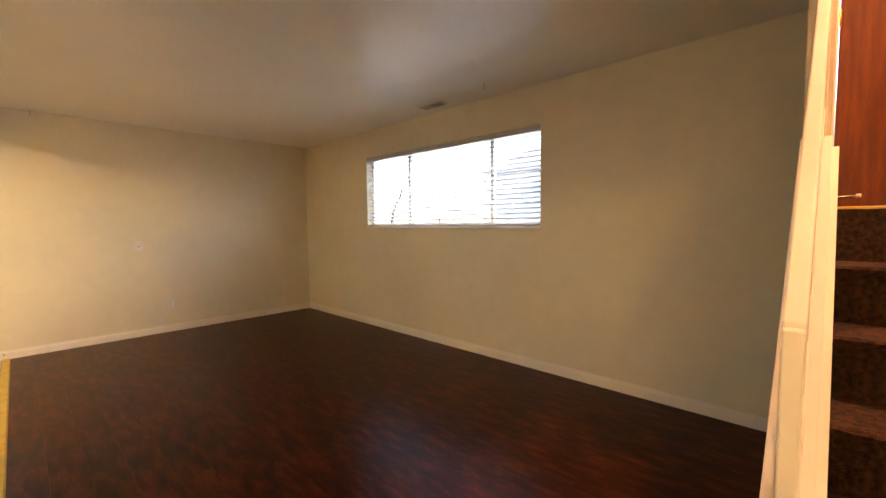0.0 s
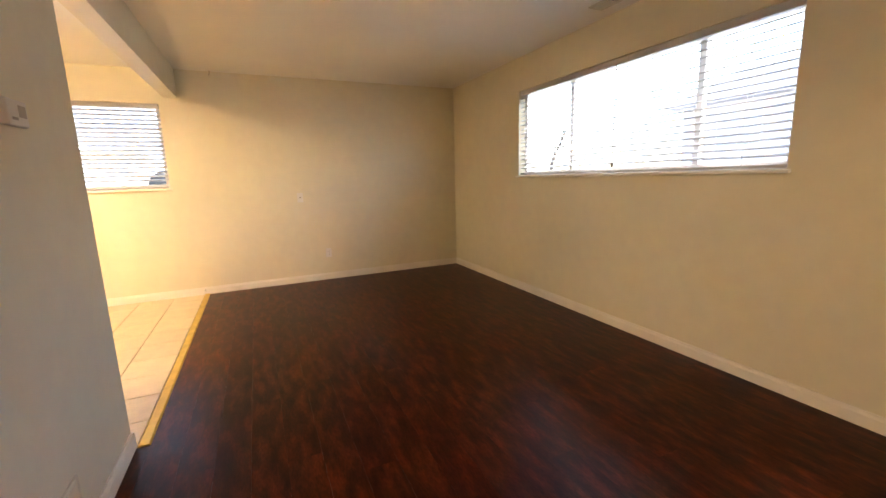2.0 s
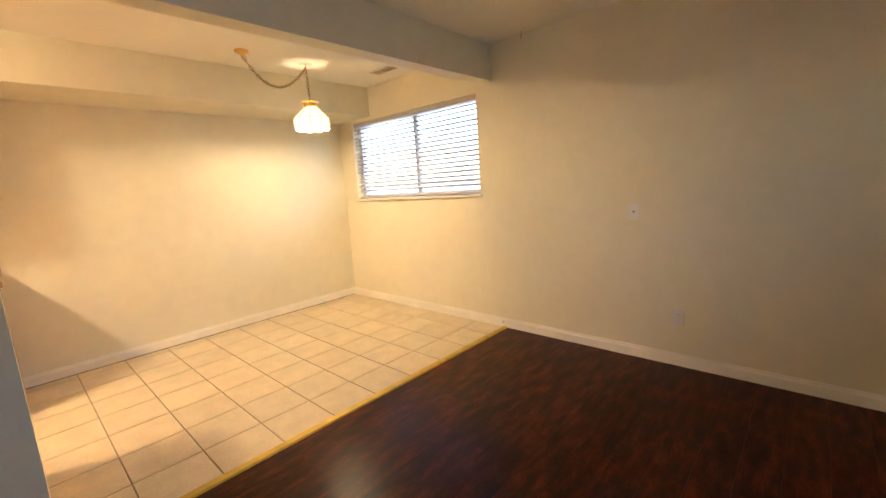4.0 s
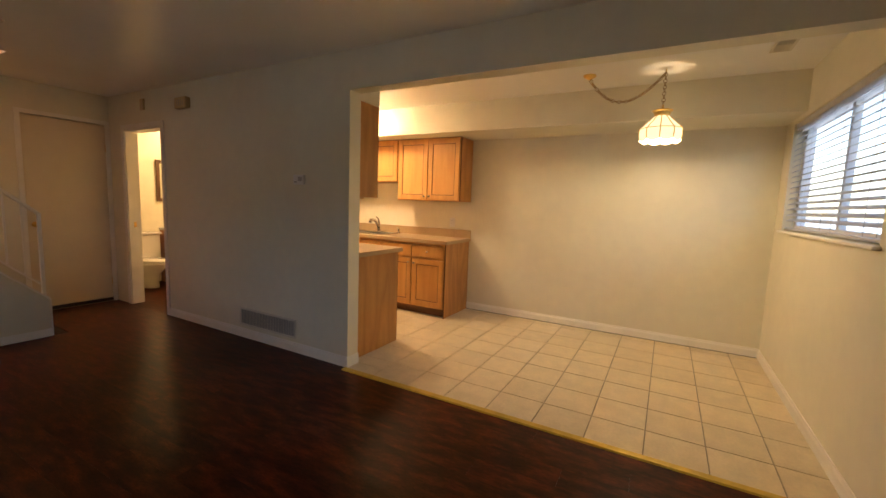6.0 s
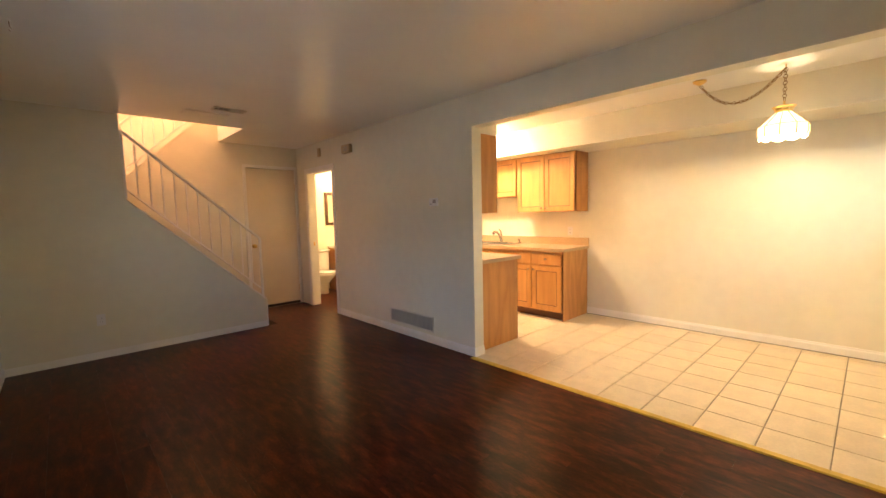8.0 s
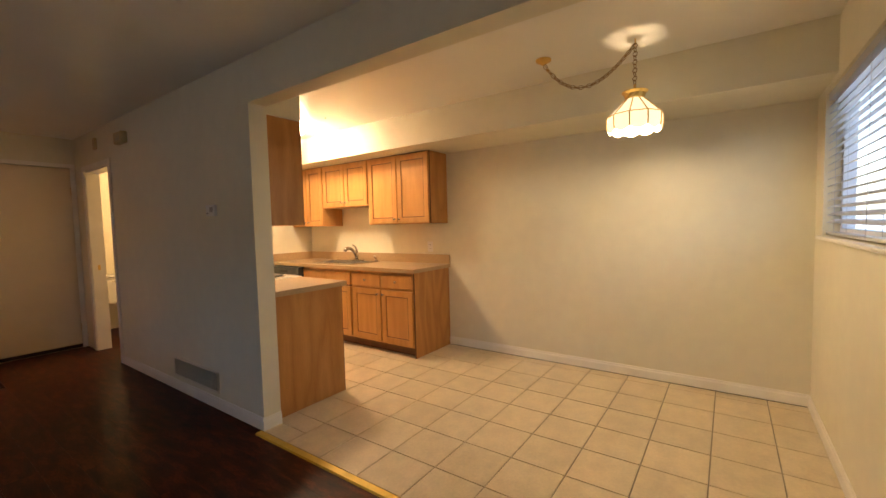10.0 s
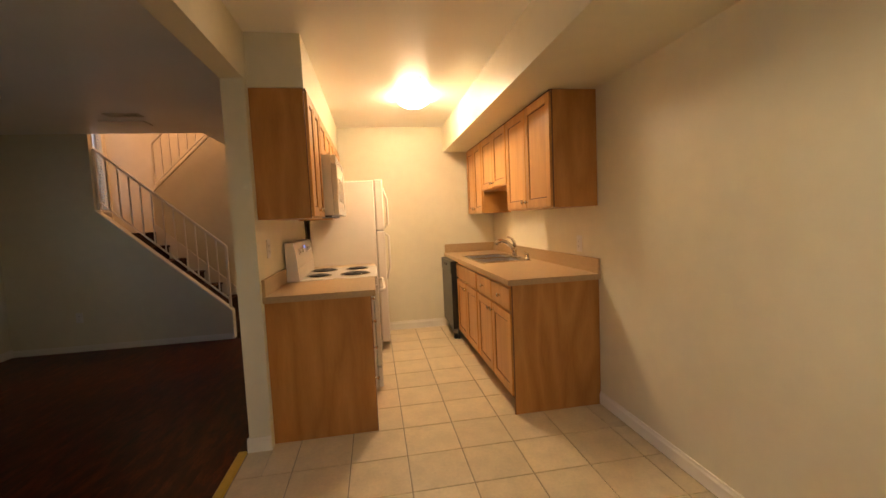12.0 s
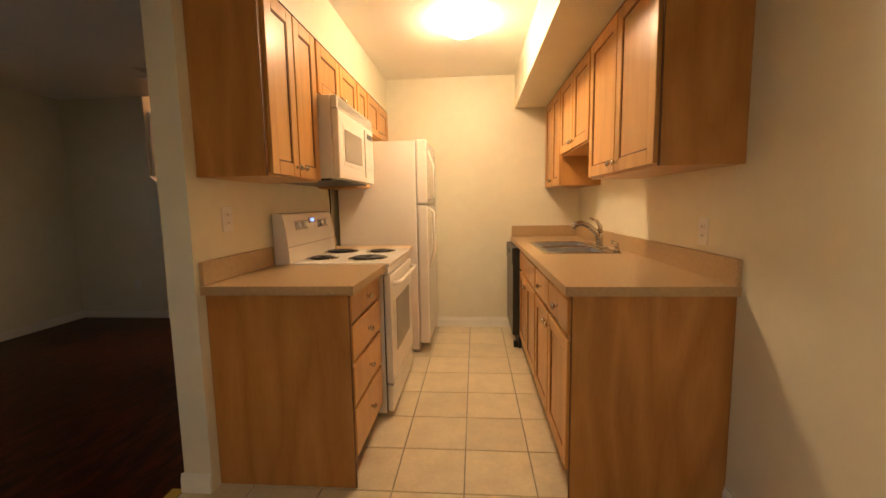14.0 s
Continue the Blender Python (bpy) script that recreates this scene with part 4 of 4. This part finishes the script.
for y in (0.05, 0.62):
    part("foot", lathe([(0.02, 0.03), (0.022, 0.0)], 12, (0.5, y + 0.03, 0.0)), M_BLACK, fr)
    part("foot", lathe([(0.02, 0.03), (0.022, 0.0)], 12, (0.08, y + 0.03, 0.0)), M_BLACK, fr)

cord = thing("power_cord", (XD + 0.03, 4.56, 1.02), "black power cord down the wall behind the stove", "cord")
part("cable", tube([(0, 0, 0.36), (0.004, 0.004, 0.25), (0.0, 0.002, 0.10), (0.0, 0.0, 0.0)], 0.006, 8), M_BLACK, cord)


# ---- lamps
dome = thing("ceiling_light", (1.215, 4.27, HK), "round frosted dome ceiling light, lit", "ceiling light")
part("pan", lathe([(0.115, -0.0), (0.118, -0.012), (0.098, -0.022)], 32), M_TRIM, dome, "white metal pan")
part("diffuser", lathe([(0.130, -0.010), (0.148, -0.026), (0.134, -0.058), (0.085, -0.088), (0.034, -0.100), (0.0, -0.102)], 32), M_DOME, dome, "glowing frosted glass")
part("finial", lathe([(0.0, -0.116), (0.009, -0.112), (0.010, -0.104), (0.006, -0.099)], 12), M_BRASS, dome, "small brass finial")

LX, LY, LZ = 1.28, 0.963, 1.885
pend = thing("pendant_lamp", (LX, LY, LZ), "swag pendant lamp with white glass panels and brass seams, lit", "pendant lamp")
NP = 10


def shade_ring(r, z, k, f):
    a = (k + f) * math.tau / NP
    flat = r * math.cos(math.pi / NP) / math.cos((f - 0.5) * math.tau / NP)
    return (flat * math.cos(a), flat * math.sin(a), z)


prof = [(0.050, 0.200), (0.100, 0.150), (0.150, 0.101), (0.157, 0.093), (0.158, 0.045), (0.152, 0.014)]
for k in range(NP):
    bm = bmesh.new()
    rows = []
    for i, (r, z) in enumerate(prof):
        row = []
        for j in range(7):
            f = 0.03 + 0.94 * j / 6
            zz = z - (0.016 * math.sin(math.pi * j / 6) if i == len(prof) - 1 else 0)
            row.append(bm.verts.new(shade_ring(r, zz, k, f)))
        rows.append(row)
    for a, b in zip(rows, rows[1:]):
        for j in range(6):
            bm.faces.new((a[j], a[j + 1], b[j + 1], b[j]))
    part("glass_panel", bm, M_SHADE, pend)
for k in range(NP):
    part("seam", tube([shade_ring(r + 0.001, z, k, 0.0) for r, z in prof], 0.0038, 6), M_BRASS, pend)
part("band", tube([shade_ring(0.157, 0.098, k, f / 2) for k in range(NP) for f in range(2)], 0.003, 6, True), M_BRASS, pend, "brass band")
gallery = bmesh.new()      # an open brass ring: light leaves through its top
GP = [(0.048, 0.197), (0.056, 0.207), (0.060, 0.228), (0.074, 0.240), (0.070, 0.244), (0.057, 0.230), (0.052, 0.207)]
rings = []
for gr, gz in GP:
    rings.append([gallery.verts.new(((gr + (0.003 if k % 2 and gr > 0.058 else 0)) * math.cos(k * math.tau / 32), (gr + (0.003 if k % 2 and gr > 0.058 else 0)) * math.sin(k * math.tau / 32), gz)) for k in range(32)])
for i in range(len(GP)):
    lo_, hi_ = rings[i], rings[(i + 1) % len(GP)]
    for k in range(32):
        gallery.faces.new((lo_[k], lo_[(k + 1) % 32], hi_[(k + 1) % 32], hi_[k]))
bmesh.ops.recalc_face_normals(gallery, faces=gallery.faces)
part("gallery", gallery, M_BRASS, pend, "fluted brass collar")
# the wide disc is added to block bulb light and dim the ceiling glow
part("stem_and_baffle", lathe([(0.013, 0.195), (0.013, 0.215), (0.036, 0.218), (0.034, 0.224), (0.008, 0.232), (0.008, 0.285)], 16), M_BRASS, pend)
for k in range(3):
    a_ = k * math.tau / 3 + 0.4
    part("spider_arm", tube([(0.010 * math.cos(a_), 0.010 * math.sin(a_), 0.222), (0.055 * math.cos(a_), 0.055 * math.sin(a_), 0.226)], 0.0025, 6), M_BRASS, pend)
part("bulb", lathe([(0.0, 0.008), (0.014, 0.014), (0.020, 0.032), (0.015, 0.062), (0.010, 0.085), (0.010, 0.20)], 16), M_SHADE, pend, "lit bulb")


def chain(pts, parent):
    """Links end to end along a line, each turned a quarter from the last."""
    bm = bmesh.new()
    pts = [Vector(p) for p in pts]
    for i, (a, b) in enumerate(zip(pts, pts[1:])):
        d = (b - a)
        u = d.normalized().cross(Vector((0.3, 0.9, 0.2))).normalized()
        if i % 2:
            u = d.normalized().cross(u)
        c0 = (a + b) / 2
        L = d.length * 0.62
        ring = [c0 + d.normalized() * L * math.cos(k * math.tau / 10) + u * 0.013 * math.sin(k * math.tau / 10) for k in range(10)]
        sweep(bm, ring, 0.0026, 5, True)
    return part("chain", bm, M_ANTIQUE, parent, "aged brass chain")


chain([(0.01 * i / 10, 0.0, 0.285 + (HK - LZ - 0.315) * i / 10) for i in range(11)], pend)
HX, HY = 1.245 - LX, 1.524 - LY
sw_pts = []
for i in range(23):
    s = i / 22
    sw_pts.append((0.01 + (HX - 0.01) * s, HY * s, HK - LZ - 0.03 - 0.20 * 4 * s * (1 - s) * (0.85 + 0.3 * s)))
chain(sw_pts, pend)
part("cord", tube(sw_pts, 0.003, 6), M_ANTIQUE, pend)
part("hook", tube([(0.01, 0, HK - LZ), (0.01, 0, HK - LZ - 0.02), (0.02, 0, HK - LZ - 0.032), (0.01, 0.0, HK - LZ - 0.042)], 0.004, 8), M_BRASS, pend, "brass ceiling hook")
part("canopy", lathe([(0.052, 0.0), (0.050, -0.012), (0.030, -0.022), (0.012, -0.034), (0.0, -0.036)], 24, (HX, HY, HK - LZ)), M_BRASS, pend, "brass ceiling canopy")

stair_lamp = thing("ceiling_light", (-1.75, 6.85, TOP), "round stairwell ceiling light", "ceiling light")
part("pan", lathe([(0.13, 0.0), (0.135, -0.02), (0.02, -0.03), (0.015, -0.28), (0.0, -0.285)], 24), M_TRIM, stair_lamp)


# ---- vents, plates and boxes on walls and ceilings
def plate(loc, m, label, w=0.07, h=0.115, kind="outlet"):
    root = thing("wall_outlet" if kind == "outlet" else "wall_plate", (0, 0, 0), label, "outlet" if kind == "outlet" else "wall plate")
    root.matrix_basis = m
    part("cover", B(-w / 2, 0, -h / 2, w / 2, 0.006, h / 2, 0.003), M_PLATE, root)
    if kind == "outlet":
        for z in (-0.02, 0.02):
            s = part("socket", B(-0.017, 0.006, z - 0.014, 0.017, 0.008, z + 0.014, 0.003), M_PLATE, root)
            for x in (-0.006, 0.006):
                part("slot", B(x - 0.001, 0.008, z - 0.004, x + 0.001, 0.0084, z + 0.006, 0), M_BLACK, s)
    else:
        part("jack", B(-0.008, 0.006, -0.008, 0.008, 0.010, 0.008, 0.002), M_GREYW, root)
    return root


plate(None, pose(-1.44, 0, 0.345), "white duplex outlet low on the wall")
plate(None, pose(-1.15, 0, 1.06), "white cable plate on the wall", kind="cable")
plate(None, pose(-2.571, YS, 0.39, 0, 0, 180), "white duplex outlet on the half wall")
plate(None, pose(XE, 3.305, 1.104, 0, 0, 90), "white duplex outlet over the countertop", 0.075, 0.12)
plate(None, pose(XD, 3.27, 1.19, 0, 0, -90), "white duplex outlet over the short countertop", 0.08, 0.12)

thermo = thing("thermostat", (0, 3.55, 1.495), "white wall thermostat with a grey screen", "thermostat", rz=90)
part("case", B(-0.06, 0, -0.04, 0.06, 0.025, 0.04, 0.006), M_PLATE, thermo)
part("screen", B(-0.045, 0.025, -0.012, 0.0, 0.0262, 0.024, 0), M_GREYW, thermo, "grey screen")
part("slider", B(0.015, 0.025, -0.024, 0.045, 0.028, -0.015, 0.001), M_GREYW, thermo)
chime = thing("door_chime", (0, 5.19, 2.245), "beige door chime box high on the wall", "door chime", rz=90)
part("cover", B(-0.10, 0, -0.055, 0.10, 0.055, 0.055, 0.012, 3), M_CHIME, chime)
for x in (-0.05, -0.02, 0.01, 0.04):
    part("slot", B(x - 0.004, 0.055, -0.03, x + 0.004, 0.0556, 0.03, 0), M_GREYW, chime)
sensor = thing("wall_box", (0, 5.99, 2.30), "small beige box above the bathroom door", "wall box", rz=90)
part("cover", B(-0.035, 0, -0.06, 0.035, 0.022, 0.06, 0.004), M_CHIME, sensor)


def grille(name, m, w, h, n, label, across=False, depth=0.012):
    """A register: frame, a flat sheet coloured as the shaded hollow behind, and louvres. Local x along its width, z
    along its height, y out of the wall.
    """
    root = thing(name, (0, 0, 0), label, "vent")
    root.matrix_basis = m
    f = 0.018
    # flat sheet whose dark colour stands in for the unlit depth
    part("duct_shade", B(-w / 2 + 0.004, 0.0005, -h / 2 + 0.004, w / 2 - 0.004, 0.0025, h / 2 - 0.004, 0), M_SHADOW if n < 20 else M_GREYW, root)
    fr_ = bmesh.new()
    for x0_, x1_, z0_, z1_ in ((-w / 2, -w / 2 + f, -h / 2, h / 2), (w / 2 - f, w / 2, -h / 2, h / 2), (-w / 2 + f, w / 2 - f, -h / 2, -h / 2 + f), (-w / 2 + f, w / 2 - f, h / 2 - f, h / 2)):
        box(fr_, x0_, 0, z0_, x1_, depth * 0.7, z1_, 0.002, 1)
    part("frame", fr_, M_GRILLE, root)
    blade = None
    for i in range(n):
        if across:
            u = -w / 2 + f + (w - 2 * f) * (i + 0.5) / n
            mm = pose(u, depth * 0.4, 0, 0, 0, 40 if (n > 20 or i < n / 2) else -40)
            bm = (lambda: B(-0.0012, -0.008, -h / 2 + f, 0.0012, 0.008, h / 2 - f, 0))
        else:
            u = -h / 2 + f + (h - 2 * f) * (i + 0.5) / n
            mm = pose(0, depth * 0.4, u, 35)
            bm = (lambda: B(-w / 2 + f, -0.006, -0.0012, w / 2 - f, 0.006, 0.0012, 0))
        if blade is None:
            blade = part("louvre", bm(), M_GRILLE, root, at=mm)
        else:
            again(blade, "louvre", root, mm)
    return root


grille("return_grille", pose(0, 3.988, 0.203, 0, 0, 90), 0.765, 0.17, 34, "cream slatted return-air grille low on the wall", True)
grille("ceiling_vent", pose(-3.07, 2.95, H, -90, 0, 90), 0.30, 0.13, 16, "white ceiling register near the window", True)
grille("ceiling_vent", pose(1.044, 0.29, HK, -90), 0.27, 0.12, 16, "white ceiling register in the dining area", True)
grille("ceiling_vent", pose(-1.49, 4.92, H, -90), 0.30, 0.13, 16, "white ceiling register near the stairs", True)
hatch = thing("ceiling_plate", (-1.63, 5.23, H), "flat white cover plate on the ceiling", "ceiling plate")
part("cover", B(-0.20, -0.10, -0.012, 0.20, 0.10, 0.0, 0.004), M_TRIM, hatch)


def ceiling_hook(x, y, z, drop, label):
    root = thing("ceiling_hook", (x, y, z), label, "hook", "ceiling hooks")
    part("plate", lathe([(0.0, -0.003), (0.007, -0.003), (0.008, 0.0)], 12), M_TRIM, root)
    part("shank", tube([(0, 0, -0.003), (0, 0, -drop * 0.5), (0.008, 0, -drop * 0.8), (0.004, 0, -drop), (-0.006, 0, -drop * 0.9)], 0.0022, 6), M_ANTIQUE, root, "thin bent wire")
    return root


ceiling_hook(-2.924, 3.697, H, 0.055, "small wire hook in the living room ceiling")
ceiling_hook(-0.335, 0.06, H, 0.055, "small wire hook in the ceiling beside the beam")
ceiling_hook(1.216, 3.755, HK, 0.018, "tiny screw hook in the kitchen ceiling")
stub = thing("cable_stub", (-0.03, 0.012, 0.055), "short grey cable stub in the baseboard", "cable", rz=90)
part("cable", tube([(0, 0, 0), (0.010, 0, 0.0), (0.018, 0, -0.006)], 0.005, 8), M_GREYW, stub)


# ---- bathroom
toilet = thing("toilet", (0.60, 7.615, 0), "white porcelain toilet with the lid down", "toilet", rz=180)
part("tank", B(-0.22, 0.005, 0.38, 0.22, 0.20, 0.74, 0.02, 3), M_PORC, toilet)
part("tank_lid", B(-0.235, 0.0, 0.742, 0.235, 0.215, 0.775, 0.010, 3), M_PORC, toilet)
bm = bmesh.new()
rings = []
for s, z, cy in ((0.55, 0.0, 0.34), (0.50, 0.10, 0.34), (0.55, 0.20, 0.37), (0.92, 0.34, 0.45), (1.0, 0.385, 0.46)):
    rings.append([bm.verts.new((0.18 * s * math.cos(k * math.tau / 28), cy + 0.25 * s * math.sin(k * math.tau / 28), z)) for k in range(28)])
for a, b in zip(rings, rings[1:]):
    for k in range(28):
        bm.faces.new((a[k], a[(k + 1) % 28], b[(k + 1) % 28], b[k])).smooth = True
bm.faces.new(list(reversed(rings[0])))
bm.faces.new(rings[-1])
part("bowl", bm, M_PORC, toilet)
bm = lathe([(0.0, 0.0), (1.0, 0.0), (1.04, 0.012), (1.0, 0.028), (0.0, 0.034)], 28)
bmesh.ops.scale(bm, vec=(0.185, 0.245, 1), verts=bm.verts)
bmesh.ops.translate(bm, vec=(0, 0.455, 0.388), verts=bm.verts)
part("seat_lid", bm, M_PORC, toilet)
part("flush_lever", tube([(0.15, 0.20, 0.69), (0.15, 0.225, 0.69), (0.09, 0.23, 0.685)], 0.007, 8), M_CHROME, toilet)
vanity = thing("bathroom_vanity", (0.90, 7.60, 0), "brown wooden bathroom vanity", "vanity")
part("body", B(0, -0.50, 0.0, 0.80, 0, 0.79, 0.003), M_PANEL, vanity)
part("top", B(-0.015, -0.52, 0.792, 0.815, 0.0, 0.83, 0.006), M_PORC, vanity, "white sink top")
for i in range(2):
    shaker("door", 0.375, 0.60, vanity, pose(0.405 * (1 - i) + 0.385, -0.50, 0.12, 0, 0, 180), (0.03, 0.55))
mirror = thing("framed_mirror", (0.88, 7.615, 1.22), "mirror in a dark wooden frame on the bathroom wall", "mirror")
for x0_, x1_, z0_, z1_ in ((0, 0.05, 0, 0.62), (0.55, 0.60, 0, 0.62), (0.05, 0.55, 0, 0.05), (0.05, 0.55, 0.57, 0.62)):
    part("frame", B(x0_, -0.025, z0_, x1_, 0, z1_, 0.004), M_FRAMEW, mirror)
part("glass", B(0.05, -0.012, 0.05, 0.55, -0.006, 0.57, 0), M_MIRROR, mirror)
hook = thing("robe_hook", (0.42, 7.62, 1.55), "small metal robe hook on the bathroom wall", "hook")
part("arm", tube([(0, 0, 0), (0, -0.03, -0.01), (0, -0.045, 0.02)], 0.006, 8), M_CHROME, hook)
bl = thing("vanity_light", (1.3, 6.9, HK), "round bathroom ceiling light", "ceiling light")
part("pan", lathe([(0.12, 0.0), (0.125, -0.02), (0.02, -0.03), (0.015, -0.16), (0.0, -0.165)], 24), M_TRIM, bl)


# ---- outdoors, seen through the blinds
ZG = 0.92
g = bmesh.new()
R = 400.0
fx0, fx1, fy0, fy1 = XW - 0.15, XE + 0.15, -0.15, 7.9
gx, gy = [-R, fx0, fx1, R], [-R, fy0, fy1, R]
gv = [[g.verts.new((x, y, ZG)) for y in gy] for x in gx]
for i in range(3):
    for j in range(3):
        if (i, j) != (1, 1):
            g.faces.new((gv[i][j], gv[i + 1][j], gv[i + 1][j + 1], gv[i][j + 1]))
# doubles as a reflector that brightens the rooms through the windows
setting("ground", g, M_GROUND, "pale ground outside, lightened to bounce daylight indoors", "ground")


def house(loc, rz, w, d, h, label):
    root = thing("house", loc, label, "house", rz=rz)
    part("wall", B(-w / 2, -d / 2, 0, w / 2, d / 2, h, 0.0), M_SIDING, root, "tan siding")
    part("roof", prism([(-d / 2 - 0.5, h), (d / 2 + 0.5, h), (0, h + d * 0.22)], "x", -w / 2 - 0.5, w / 2 + 0.5), M_ROOF, root, "grey shingled roof")
    for i in range(3):
        x = -w / 2 + w * (i + 0.5) / 3
        win = part("window", B(x - 0.7, d / 2, 1.0, x + 0.7, d / 2 + 0.05, 2.1, 0.01), M_VINYL, root)
        for s in (-1, 1):
            part("pane", B(x - 0.32 + s * 0.33, d / 2 + 0.05, 1.08, x + 0.32 + s * 0.33, d / 2 + 0.06, 2.02, 0), M_CURTAINED, win)
    return root


house((-19, 0.8, ZG), -90, 11.5, 8, 2.5, "single-storey tan house with a grey roof across the yard")
house((4, -24, ZG), 0, 16, 9, 3.0, "single-storey tan house with a grey roof across the street")


def tree(loc, h, seed, label):
    rnd = random.Random(seed)
    root = thing("tree", loc, label, "tree")
    bm = bmesh.new()
    limbs = bmesh.new()

    def limb(p, d, L, r, depth):
        pts, rr = [p], [r]
        for i in range(3):
            d = (d + Vector((rnd.uniform(-.25, .25), rnd.uniform(-.25, .25), rnd.uniform(-.05, .2)))).normalized()
            p = p + d * L / 3
            pts.append(p)
            rr.append(r * (1 - 0.16 * (i + 1)))
        sweep(bm if depth == 0 else limbs, pts, rr, 7 if depth < 2 else 4)
        if depth < 4:
            for i in range(rnd.randint(3, 4)):
                nd = (d + Vector((rnd.uniform(-.9, .9), rnd.uniform(-.9, .9), rnd.uniform(-.1, .6)))).normalized()
                limb(pts[rnd.choice((2, 3))], nd, L * rnd.uniform(.55, .8), rr[-1] * 0.68, depth + 1)

    limb(Vector((0, 0, -0.1)), Vector((0, 0, 1)), h * 0.33, h * 0.030, 0)
    part("trunk", bm, M_BARK, root)
    part("crown", limbs, M_BARK, root, "bare branches")
    return root


tree((-13, -9.9, ZG), 4.4, 3, "bare leafless tree in the yard")
tree((7.5, -17, ZG), 7.0, 8, "bare leafless tree by the street")
car = thing("parked_car", (3.2, -9.5, ZG), "white car parked outside", "car", rz=4)
part("body", prism([(-2.2, 0.25), (2.2, 0.25), (2.25, 0.62), (1.5, 0.85), (0.9, 1.38), (-1.1, 1.42), (-1.8, 0.95), (-2.25, 0.8)], "y", -0.85, 0.85, 0.05), M_CAR, car)
for sx in (-1.4, 1.4):
    for sy in (-0.8, 0.8):
        wheel = part("wheel", lathe([(0.12, -0.1), (0.32, -0.1), (0.34, -0.05), (0.34, 0.05), (0.32, 0.1), (0.12, 0.1)], 20), M_BLACK, car, at=pose(sx, sy, 0.34, 90))
for s in (-1, 1):
    part("side_window", prism([(-1.35, 0.92), (1.0, 0.90), (0.75, 1.28), (-1.0, 1.32)], "y", 0.852 * s - 0.004, 0.852 * s + 0.004), M_DGLASS, car)


# ---- floor pieces: tiles and planks
PITCH_X, PITCH, GAP = 0.3145, 0.3145, 0.006
i0, j0 = 1.228, 3.068
cuts_x = sorted({-0.012, XE - 0.001, *[i0 + PITCH_X * k for k in range(-10, 10) if 0.03 < i0 + PITCH_X * k < XE - 0.02]})
cuts_y = sorted({0.001, YB - 0.001, *[j0 + PITCH * k for k in range(-15, 15) if 0.03 < j0 + PITCH * k < YB - 0.02]})
tile_data = {}
for u0, u1 in zip(cuts_x, cuts_x[1:]):
    for v0, v1 in zip(cuts_y, cuts_y[1:]):
        if u1 <= XD + 0.01 and v0 > YO:
            continue
        a, b = u1 - u0 - GAP, v1 - v0 - GAP
        lo = 0.0
        if u0 < XD and v1 > YO:
            lo = XD - u0
            a -= lo
            if v0 < YO:
                part("tile", B(u0 + GAP / 2, v0 + GAP / 2, -0.008, XD - 0.001, YO - 0.001, 0.0, 0.0015, 1), M_TILE, floor_kitchen)
        key = (round(a, 3), round(b, 3))
        m = pose((u0 + lo + u1) / 2, (v0 + v1) / 2, random.uniform(-0.0006, 0.0))
        if key not in tile_data:
            tile_data[key] = part("tile", B(-a / 2, -b / 2, -0.008, a / 2, b / 2, 0.0, 0.0015, 1), M_TILE, floor_kitchen, at=m)
        else:
            again(tile_data[key], "tile", floor_kitchen, m)

PW, PL = 0.152, 1.22
plank_data = {}
x = -0.070
while x > XW + 0.01:
    xa = max(x - PW, XW)
    start = -random.uniform(0.1, PL)
    y = start
    y_end = YS if xa < SX else YN
    while y < y_end:
        ya, yb = max(y, 0.0), min(y + PL, y_end)
        y += PL
        if yb - ya < 0.02:
            continue
        a, b = x - xa - 0.0003, yb - ya - 0.0003
        key = (round(a, 3), round(b, 3))
        m = pose((x + xa) / 2, (ya + yb) / 2, 0)
        if key not in plank_data:
            plank_data[key] = part("plank", B(-a / 2, -b / 2, -0.007, a / 2, b / 2, 0.0, 0.0), M_PLANK, floor_living, at=m)
        else:
            again(plank_data[key], "plank", floor_living, m)
    x -= PW
# the last strip of boards along the dividing wall and in the hall
for v0, v1 in ((YO, 4.1), (4.1, 5.3), (5.3, YN)):
    part("plank", B(-0.0695, v0 + 0.0005, -0.007, -0.0005, v1 - 0.0005, 0.0, 0.0), M_PLANK, floor_living)
